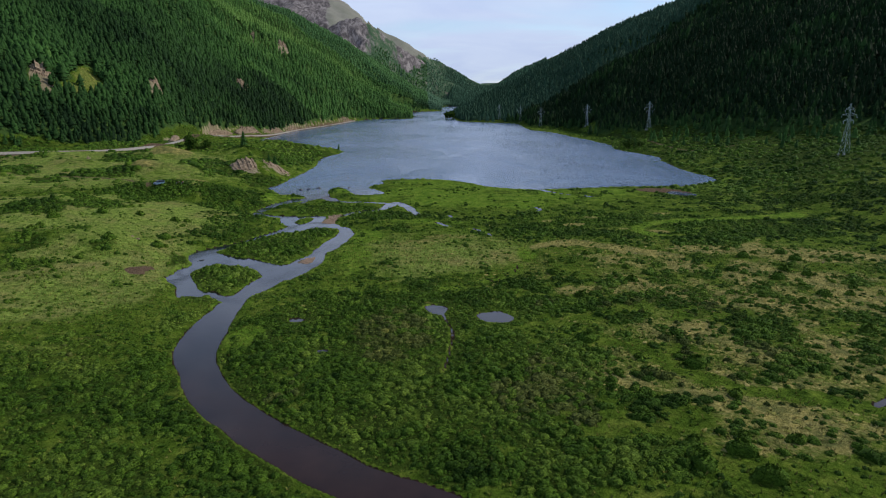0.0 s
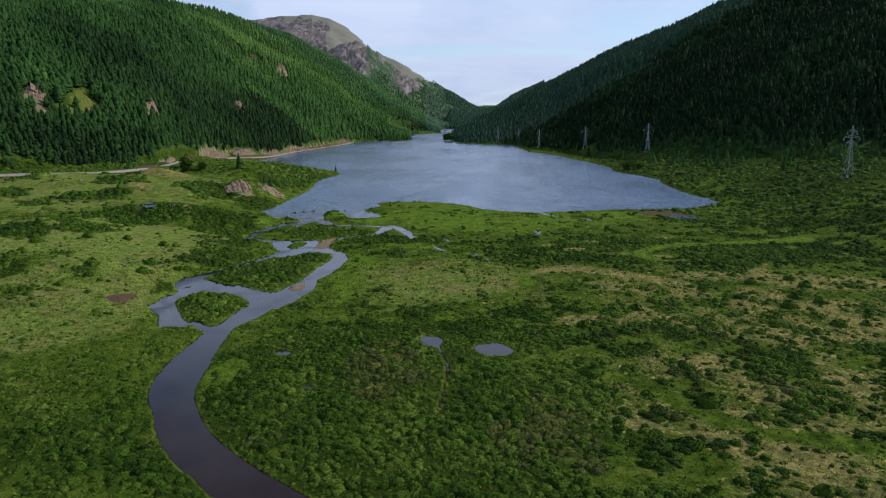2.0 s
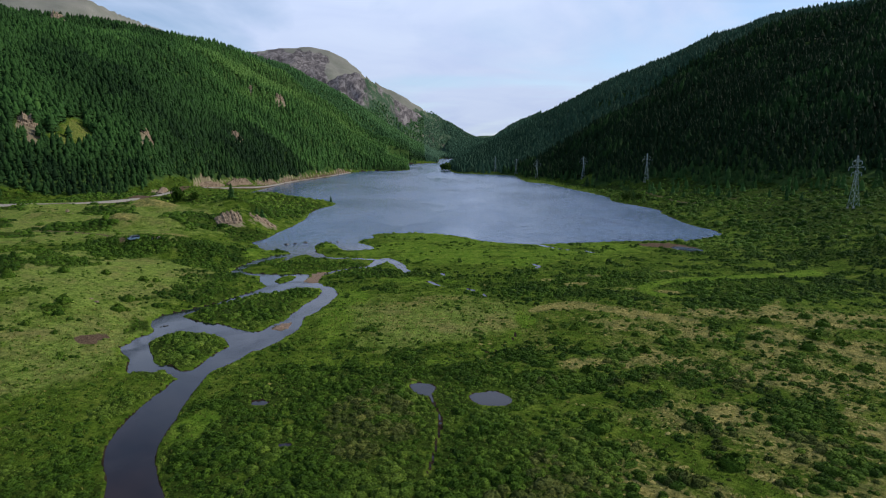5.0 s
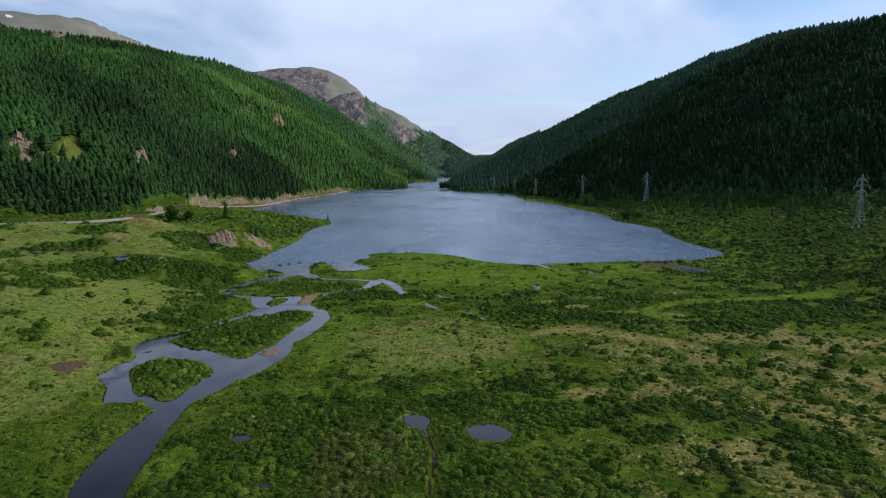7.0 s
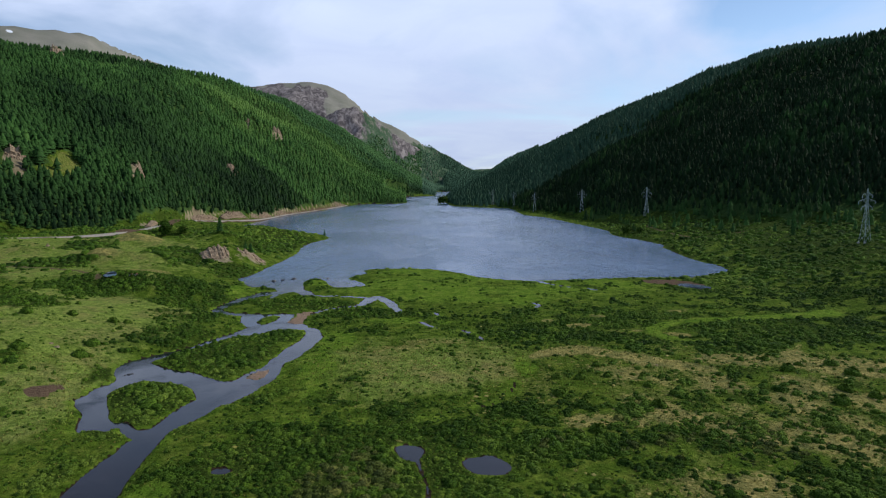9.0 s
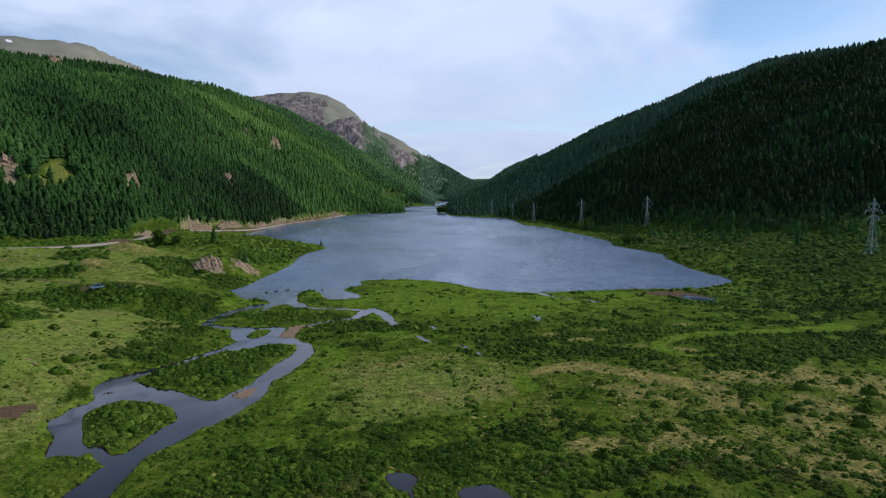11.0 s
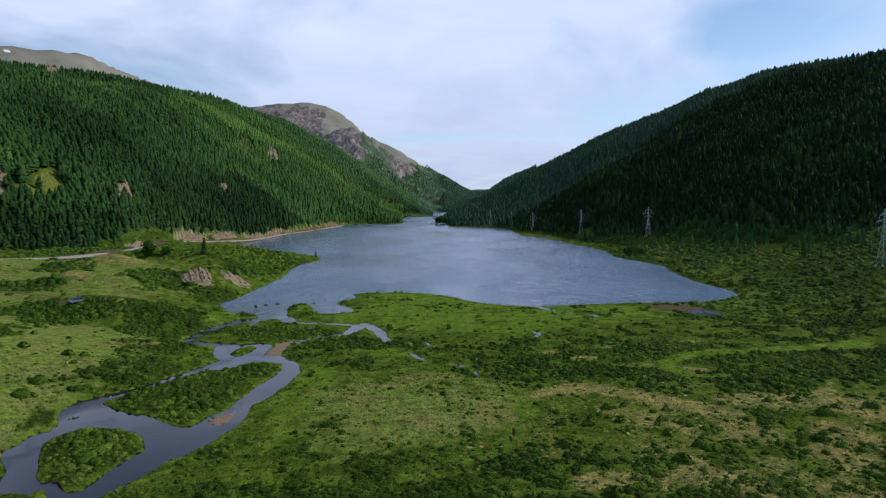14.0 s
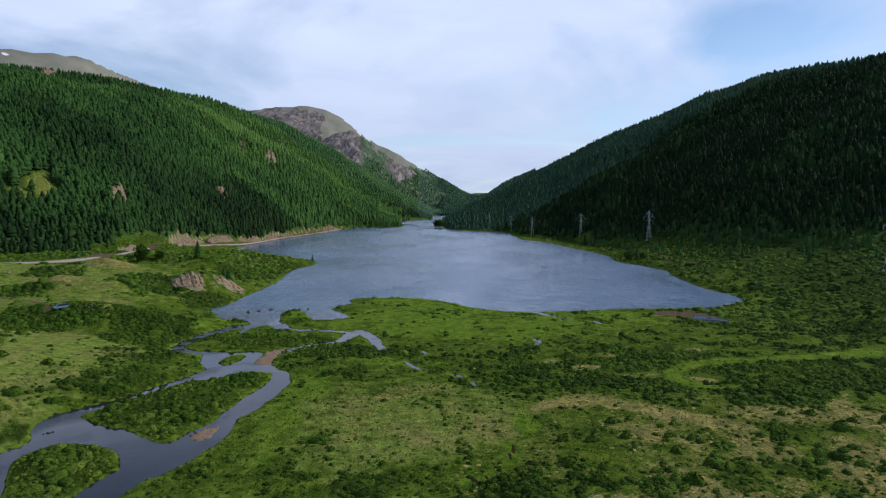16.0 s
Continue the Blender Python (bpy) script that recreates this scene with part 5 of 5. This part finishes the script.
def build_leafy_tree(seed, tall, spread, label):
    """A broad tree: a forked trunk, limbs and a crown of loose leaf clumps."""
    root = tagged(new("leafy_tree"), label, "tree", "leafy trees")
    g = random.Random(seed)
    bm = bmesh.new()
    tube(bm, (0, 0, -0.4), (0.1, 0, tall * 0.5), 0.035 * tall, 0.02 * tall, 8)
    tips = []
    for k in range(7):
        a = 2 * math.pi * k / 7 + g.random()
        tip = (spread * 0.55 * math.cos(a), spread * 0.55 * math.sin(a), tall * (0.5 + 0.35 * g.random()))
        tube(bm, (0, 0, tall * (0.2 + 0.25 * g.random())), tip, 0.014 * tall, 0.005 * tall, 6)
        tips.append(Vector(tip))
    tips.append(Vector((0, 0, tall * 0.85)))
    tips.append(Vector((0, 0, tall * 0.5)))
    tips += [Vector((spread * 0.4 * math.cos(2.1 * k), spread * 0.4 * math.sin(2.1 * k), tall * 0.34)) for k in range(3)]
    part("trunk", bm, BARK, root, "brown trunk with spreading limbs")
    bm = bmesh.new()
    for c in tips:
        rad = spread * (0.42 + 0.2 * g.random())
        for _ in range(70):
            d = Vector((g.gauss(0, 1), g.gauss(0, 1), g.gauss(0, 1))).normalized()
            p = c + d * rad * (0.5 + 0.5 * g.random())
            w = 0.06 * tall * (0.6 + 0.7 * g.random())
            e = d.orthogonal().normalized() * w
            f = d.cross(e).normalized() * w
            vs = [bm.verts.new(q) for q in (p - e, p - f * 0.8, p + e + d * w * 0.5, p + f)]
            bm.faces.new(vs)
    crown = part("crown", bm, WILLOW, root)
    crown.data.attributes.new("tint", "FLOAT", "POINT").data.foreach_set("value", np.full(len(crown.data.vertices), 0.15, np.float32))
    return root


def stand(ob, x, y, sink=0.15, turn=0.0, z=None):
    ob.matrix_basis = pose(x, y, (height(x, y) if z is None else z) - sink, 0, 0, turn)
    return ob


stand(build_conifer(3, 6.5, 1.5, "lone small spruce on the tip of a grassy spit"), -112.4, 552.5)
stand(build_conifer(4, 10.5, 3.0, "dark green larch on a scrubby hummock"), -151, 424.5)
stand(build_conifer(5, 8.5, 3.2, "dark bushy larch above a rocky bank"), -118, 384)
stand(build_conifer(6, 5.0, 1.8, "young larch on the hummock by the lake"), -128, 404)
for k, (px, py, t, w) in enumerate(((-202, 457, 9.0, 4.5), (-208, 470, 7.0, 3.6), (-192, 462, 5.5, 3.2))):
    stand(build_leafy_tree(30 + k, t, w, "dark leafy trees in a clump beside the gravel road"), px, py)
for k, (px, py, t, w) in enumerate(((-33, 1330, 17, 8), (-40, 1338, 14, 7), (-29, 1352, 15, 6))):
    stand(build_leafy_tree(50 + k, t, w, "dark leafy trees on a tiny island near the narrows"), px, py, z=max(0.0, height(px, py)))


# ---- rocks ----
def build_rock(name, seed, size, mat, label, category, group, detail=3, crag=0.35):
    """A broken, ledged rock: a lumpy body cut by steps."""
    bm = bmesh.new()
    bmesh.ops.create_icosphere(bm, subdivisions=detail, radius=1.0)
    off = Vector((seed * 7.3, seed * 3.1, seed * 1.7))
    for v in bm.verts:
        d = v.co.normalized()
        n = noise.fractal(d * 1.6 + off, 0.9, 2.1, 5) * crag + 0.6 * crag * abs(noise.noise(d * 4.2 + off))
        p = d * (0.85 + n)
        p.z = math.floor(p.z * 4 + 0.5 * noise.noise(d * 3 + off)) / 4 * 0.55 + p.z * 0.45
        v.co = (p.x * size[0], p.y * size[1], p.z * size[2])
    ob = part(name, bm, mat)
    return tagged(ob, label, category, group)


def build_scarp(name, seed, a, b, tall, run, label, category, group, bulge=1.0):
    """A broken rock face along the line a to b: ribs, hollows and a ragged top, leaning back into the slope."""
    a, b = Vector(a).to_3d(), Vector(b).to_3d()
    along = (b - a).normalized()
    back = Vector((-along.y, along.x, 0)) * (1 if (Vector((-along.y, along.x)).dot(Vector((0, 1)))) > 0 else -1)
    length = (b - a).length
    cols, rows = max(12, int(length / (0.09 * tall + 0.35))), 11
    cols = min(2 * cols, 150)
    ss = np.linspace(0, 1, cols + 1)
    base = valley(a.x + (b.x - a.x) * ss, a.y + (b.y - a.y) * ss)[1]
    bm = bmesh.new()
    grid = []
    for i, s_ in enumerate(ss):
        off = Vector((seed * 5.1 + s_ * length * 0.11, seed * 2.3, 0))
        h = tall * (math.sin(math.pi * min(max(s_, 0.02), 0.98)) ** 0.35) * (0.88 + 0.24 * noise.fractal(off * 2.0, 0.7, 2.2, 5))
        col = []
        for j in range(rows + 1):
            v_ = j / rows
            q = Vector((s_ * length * 0.55, v_ * tall * 0.55, seed * 3.7))
            rib = noise.fractal(q, 0.7, 2.1, 5) * 0.9 + 0.5 * abs(noise.noise(Vector((s_ * length * 0.9, seed, v_ * 1.6))))
            lean = run * v_ ** 1.2 - bulge * rib * (0.25 + v_ * (1 - v_) * 2.4)
            shelf = math.floor(v_ * 4 + 0.6 * noise.noise(q * 1.7)) / 4 * 0.5 + v_ * 0.5
            p = a + along * (s_ * length + 0.5 * bulge * noise.noise(q * 2.3)) + back * lean
            col.append(bm.verts.new((p.x, p.y, base[i] - 0.8 + max(h, 0.2) * shelf + 0.8 * v_)))
        p = a + along * (s_ * length) + back * (run + 3.0)
        col.append(bm.verts.new((p.x, p.y, base[i] + max(h, 0.2) * 0.75)))
        col.append(bm.verts.new((p.x, p.y, base[i] - 2.0)))
        grid.append(col)
    for c, d in zip(grid[:-1], grid[1:]):
        for j in range(rows + 2):
            bm.faces.new((c[j], d[j], d[j + 1], c[j + 1]))
    for end in (grid[0], grid[-1]):
        bm.faces.new(end)
    bmesh.ops.recalc_face_normals(bm, faces=bm.faces)
    return tagged(part(name, bm, STONE), label, category, group)


LEDGE = "tan eroded rock face above green scrub"
for k, (a, b, h, w) in enumerate((((-104, 381), (-116.5, 357.5), 8.2, 10.5), ((-115.5, 358), (-131, 347.5), 8.0, 10.5))):
    build_scarp("rock_face", 3 + k, a, b, h, w, LEDGE, "rock face", "rock faces on the hummock", 0.6)
CRAG = "pale tan crag standing out of the conifer forest"
for k, (px, py, rx, ry, turn, _) in enumerate(SCARS[:7]):
    across, up = Vector((math.cos(radians(turn)), math.sin(radians(turn)))), Vector((-math.sin(radians(turn)), math.cos(radians(turn))))
    mid_ = Vector((px, py)) + up * ry * 0.3
    build_scarp("crag", 20 + k, mid_ - across * rx * 0.8, mid_ + across * rx * 0.8, rx * 1.45, rx * 1.0, CRAG, "crag", "crags in the forest", 1.4)
BANK = "eroded tan roadside bank of loose rock"
for k, (a, b, h) in enumerate((((-266, 655), (-262, 712), 5.0), ((-258, 718), (-250, 775), 6.5), ((-248, 785), (-247, 860), 6.0), ((-247, 868), (-244, 935), 7.5), ((-243, 945), (-234, 1045), 8.5), ((-233, 1055), (-227, 1150), 9.0), ((-226, 1160), (-221, 1240), 7.0), ((-246, 512), (-258, 548), 2.6))):
    build_scarp("road_bank", 40 + k, a, b, h * 1.45, h * 1.1, BANK, "rock bank", "rock banks by the road", 1.2)
for k, (px, py, w) in enumerate(((-79.5, 178.5, 0.5), (-78.9, 179.0, 0.35), (-80.1, 177.9, 0.3), (-86.5, 322, 1.6), (-83, 325, 1.2), (-78.5, 328, 1.4), (-66, 329.5, 0.9), (-62.5, 330, 1.1))):
    rock = build_rock("wet_stone", 80 + k, (w, w * 0.7, w * 0.55), GREYSTONE, "dark wet stone rising out of shallow water", "stone", "stones in the water", 2, 0.3)
    rock.matrix_basis = pose(px, py, 0.05, 0, 0, 40 * k)
g = random.Random(5)
for k in range(12):
    px, py, w = 30 + 75 * g.random(), 130 + 60 * g.random(), 0.25 + 0.3 * g.random()
    stand(build_rock("pale_stone", 100 + k, (w, w * 0.8, w * 0.6), STONE, "small pale stone in dry grass", "stone", "stones in the meadow", 2, 0.3), px, py, 0.05, 50 * k)
for k, (px, py, w) in enumerate(((-102.0, 186.0, 0.8), (-104.5, 187.5, 0.6), (-228, 372, 1.3), (-232, 378, 1.0), (-221, 366, 0.9))):
    stand(build_rock("boulder", 130 + k, (w, w * 0.8, w * 0.8), STONE, "pale boulder lying on the green meadow", "boulder", "boulders on the meadow", 3, 0.3), px, py, 0.1, 35 * k)


# ---- the parked van, a motorcycle and a boat ----
def lathe_wheel(parent, x, y, z, r, w, rim_mat):
    bm = bmesh.new()
    prof = [(r * 0.62, -w / 2), (r * 0.93, -w / 2), (r, -w * 0.3), (r, w * 0.3), (r * 0.93, w / 2), (r * 0.62, w / 2)]
    rings = []
    for k in range(20):
        a = 2 * math.pi * k / 20
        rings.append([bm.verts.new((q * math.cos(a), d, q * math.sin(a))) for q, d in prof])
    for k in range(20):
        for i in range(6):
            bm.faces.new((rings[k][i], rings[k][(i + 1) % 6], rings[(k + 1) % 20][(i + 1) % 6], rings[(k + 1) % 20][i]))
    wheel = part("wheel", bm, RUBBER, parent, "black rubber tyre", True)
    wheel.location = (x, y, z)
    bm = bmesh.new()
    tube(bm, (0, -w * 0.42, 0), (0, w * 0.42, 0), r * 0.63, r * 0.63, 16)
    part("rim", bm, rim_mat, wheel, "plain steel rim")
    return wheel


def build_van():
    """A small van: a shaped body with cabin, glass, bumpers, lamps and wheels."""
    root = tagged(new("van"), "small dark blue and pale teal van parked on a grassy track", "van")
    L, W = 4.5, 1.75

    def shell(prof, half, taper, name, mat, label):
        bm = bmesh.new()
        a = [bm.verts.new((px, -half + (taper if pz > 1.05 else 0), pz)) for px, pz in prof]
        c = [bm.verts.new((px, half - (taper if pz > 1.05 else 0), pz)) for px, pz in prof]
        bm.faces.new(a)
        bm.faces.new(c[::-1])
        for i in range(len(prof)):
            j = (i + 1) % len(prof)
            bm.faces.new((a[j], a[i], c[i], c[j]))
        bmesh.ops.recalc_face_normals(bm, faces=bm.faces)
        bmesh.ops.bevel(bm, geom=list(bm.edges), offset=0.05, segments=2, affect="EDGES")
        return part(name, bm, mat, root, label)
    shell([(-2.2, 0.32), (2.2, 0.32), (2.25, 0.7), (2.0, 1.0), (1.35, 1.06), (-2.2, 1.06), (-2.25, 0.6)], W / 2, 0.0, "body", PAINT_TEAL, "pale teal lower body with rounded bonnet")
    shell([(1.4, 1.02), (0.75, 1.78), (-1.9, 1.84), (-2.2, 1.7), (-2.2, 1.02)], W / 2 - 0.02, 0.12, "cabin", PAINT_BLUE, "dark blue upper body and roof")
    bm = bmesh.new()
    vs = [bm.verts.new(p) for p in ((1.40, -0.72, 1.1), (1.40, 0.72, 1.1), (0.86, 0.62, 1.70), (0.86, -0.62, 1.70))]
    f = bm.faces.new(vs)
    bmesh.ops.translate(bm, verts=bm.verts, vec=(0.045, 0, 0.03))
    r = bmesh.ops.extrude_face_region(bm, geom=[f])
    bmesh.ops.translate(bm, verts=[v for v in r["geom"] if isinstance(v, bmesh.types.BMVert)], vec=(0.02, 0, 0.015))
    part("windscreen", bm, GLASS, root, "dark sloping windscreen")
    for side in (-1, 1):
        for x0, x1 in ((0.0, 0.85), (-0.95, -0.1), (-1.95, -1.05)):
            bm = bmesh.new()
            block(bm, (x0 + x1) / 2, side * (W / 2 - 0.075), 1.38, x1 - x0, 0.05, 0.5, 0.02)
            part("side_window", bm, GLASS, root, "dark side window")
        bm = bmesh.new()
        block(bm, 2.22, side * 0.62, 0.78, 0.1, 0.3, 0.18, 0.03)
        part("headlight", bm, LAMP, root, "clear headlight")
        bm = bmesh.new()
        block(bm, 0.95, side * (W / 2 + 0.09), 1.15, 0.1, 0.2, 0.16, 0.03)
        part("mirror", bm, PAINT_BLUE, root)
        for x in (1.4, -1.4):
            lathe_wheel(root, x, side * (W / 2 - 0.12), 0.33, 0.33, 0.22, CHROME)
    for x, n in ((2.28, "front_bumper"), (-2.28, "rear_bumper")):
        bm = bmesh.new()
        block(bm, x, 0, 0.46, 0.14, W, 0.2, 0.04)
        part(n, bm, RUBBER, root, "black plastic bumper")
    bm = bmesh.new()
    for y in (-0.6, 0.6):
        block(bm, -0.5, y, 1.9, 2.2, 0.05, 0.05)
    for x in (-1.4, -0.5, 0.4):
        block(bm, x, 0, 1.93, 0.05, 1.25, 0.05)
    part("roof_rack", bm, CHROME, root, "thin metal roof rack")
    return root


stand(build_van(), -135.5, 270.5, 0.02, 232)


def build_motorcycle():
    root = tagged(new("motorcycle"), "dark red motorcycle standing on the grass", "motorcycle", "motorcycles by the van")
    for x in (-0.68, 0.68):
        lathe_wheel(root, x, 0, 0.32, 0.32, 0.12, CHROME)
    bm = bmesh.new()
    for a, c in (((-0.68, 0, 0.32), (-0.1, 0, 0.36)), ((-0.1, 0, 0.36), (0.42, 0, 0.85)), ((-0.62, 0, 0.72), (0.42, 0, 0.85)), ((-0.68, 0, 0.32), (-0.5, 0, 0.74)), ((0.68, 0, 0.32), (0.4, 0, 0.98))):
        tube(bm, a, c, 0.035, 0.03, 8)
    part("frame", bm, CHROME, root, "bare steel frame and fork")
    bm = bmesh.new()
    bmesh.ops.create_uvsphere(bm, u_segments=14, v_segments=8, radius=1.0, matrix=Matrix.Translation((0.16, 0, 0.86)) @ Matrix.Diagonal((0.32, 0.16, 0.16, 1)))
    part("fuel_tank", bm, PAINT_RED, root, "rounded red fuel tank", True)
    bm = bmesh.new()
    block(bm, -0.4, 0, 0.82, 0.66, 0.26, 0.12, 0.04)
    part("seat", bm, RUBBER, root, "black padded seat")
    bm = bmesh.new()
    block(bm, -0.02, 0, 0.46, 0.36, 0.28, 0.3, 0.05)
    part("engine", bm, GREYSTONE, root, "dark engine block")
    bm = bmesh.new()
    tube(bm, (0.36, -0.38, 1.06), (0.36, 0.38, 1.06), 0.025, 0.025, 8)
    part("steering_bar", bm, CHROME, root)
    bm = bmesh.new()
    tube(bm, (0.44, 0, 0.9), (0.58, 0, 0.88), 0.1, 0.08, 10)
    part("headlight", bm, LAMP, root, "round headlight")
    return root


bike = stand(build_motorcycle(), -127.5, 271.5, 0.02, 30)
copy_thing(bike, pose(-125.8, 272.2, height(-125.8, 272.2) - 0.02, 0, 0, 65))


def build_boat():
    root = tagged(new("rowing_boat"), "small dark wooden boat with white trim at the lake's edge", "boat")
    ring = []
    bm = bmesh.new()
    for k in range(11):
        t = k / 10
        half = 0.75 * math.sin(math.pi * (0.12 + 0.8 * t)) ** 0.7
        rise = 0.25 * abs(2 * t - 1) ** 2
        x = -2.0 + 4.0 * t
        ring.append([bm.verts.new(p) for p in ((x, -half, 0.6 + rise), (x, -half * 0.75, 0.15 + rise * 0.5), (x, 0, 0.0 + rise * 0.6), (x, half * 0.75, 0.15 + rise * 0.5), (x, half, 0.6 + rise))])
    for a, c in zip(ring[:-1], ring[1:]):
        for i in range(4):
            bm.faces.new((a[i], a[i + 1], c[i + 1], c[i]))
    bmesh.ops.solidify(bm, geom=list(bm.faces), thickness=0.05)
    part("hull", bm, HULL, root)
    bm = bmesh.new()
    for side in (-1, 1):
        last = None
        for k in range(11):
            t = k / 10
            p = (-2.0 + 4.0 * t, side * (0.77 * math.sin(math.pi * (0.12 + 0.8 * t)) ** 0.7), 0.62 + 0.25 * abs(2 * t - 1) ** 2)
            if last:
                bar(bm, last, p, 0.09)
            last = p
    part("gunwale", bm, PAINT_WHITE, root, "white painted gunwale")
    for x in (-0.8, 0.5):
        bm = bmesh.new()
        block(bm, x, 0, 0.45, 0.28, 1.25, 0.05, 0.01)
        part("thwart", bm, PAINT_WHITE, root, "white painted seat board")
    return root


stand(build_boat(), 124.5, 336.8, -0.02, 25, z=0.1)


# ---- young trees at the forest's edge and single bushes ----
YOUNG = [build_conifer(60 + k, h, w, "young larch standing at the forest edge", 8, 9) for k, (h, w) in enumerate(((5.5, 1.7), (7.5, 2.1), (9.5, 2.4)))]
for ob in YOUNG:
    tagged(ob, group="young trees at the forest edge")
g = random.Random(21)
spots = []
for k in range(34):
    f = g.random()
    spots.append((190 + 95 * f + 10 * g.gauss(0, 1), 530 - 150 * f + 16 * g.gauss(0, 1)))
for k in range(12):
    f = g.random()
    spots.append((150 + 18 * f, 560 + 160 * f + 10 * g.random()))
for k in range(14):
    f = g.random()
    spots.append((-262 - 50 * f, 500 - 90 * f + 8 * g.gauss(0, 1)))
for k, (px, py) in enumerate(spots):
    s_, z_ = (v[0] for v in valley(np.array([px]), np.array([py]))[:2])
    if s_ < 6 or line_distance(np.array([px]), np.array([py]), ROAD)[0] < 7:
        continue
    m_ = pose(px, py, z_ - 0.15, 0, 0, g.random() * 360)
    if k < 3:
        YOUNG[k].matrix_basis = m_
    else:
        copy_thing(YOUNG[k % 3], m_)
for k, (px, py, h, w) in enumerate(((141, 560, 7.0, 4.0), (146, 572, 6.0, 3.6), (150, 553, 5.0, 3.2))):
    stand(build_leafy_tree(70 + k, h, w, "dark leafy trees on the shore below the power line"), px, py)


def build_bush(seed, tall, spread):
    """A single willow bush: stems from one root under a leafy crown."""
    root = tagged(new("willow_bush"), "single round green willow bush on open meadow", "bush", "single bushes on the meadow")
    r_ = random.Random(seed)
    bm = bmesh.new()
    for k in range(6):
        a = 2 * math.pi * k / 6 + r_.random()
        tube(bm, (0, 0, -0.1), (0.5 * spread * math.cos(a), 0.5 * spread * math.sin(a), tall * 0.7), 0.05, 0.02, 5)
    part("stems", bm, BARK, root, "thin brown stems")
    sv, sf = shrub_shape(200 + seed, 11, 150, 3, 1.2)
    me = mesh_from("foliage", sv * np.array([spread, spread, tall]), sf, WILLOW, True, {"tint": np.full(len(sv), 0.55 + 0.2 * r_.random())})
    leaves = new("foliage", me)
    leaves.parent = root
    return root


BUSHES = [build_bush(k, h, w) for k, (h, w) in enumerate(((1.1, 1.2), (1.4, 1.6), (0.9, 1.0), (1.7, 1.9)))]
g = random.Random(33)
count = 0
while count < 72:
    if count % 5 < 2:
        px, py = g.uniform(-175, -92), g.uniform(150, 255)
    else:
        px, py = g.uniform(22, 95), g.uniform(66, 190)
    s_, z_, _, _, _, cover_, thick_ = valley(np.array([px]), np.array([py]))
    if s_[0] < 4 or thick_[0] > 0.45:
        continue
    m_ = pose(px, py, z_[0] - 0.05, 0, 0, g.random() * 360)
    if count < 4:
        BUSHES[count].matrix_basis = m_
    else:
        copy_thing(BUSHES[count % 4], m_)
    count += 1
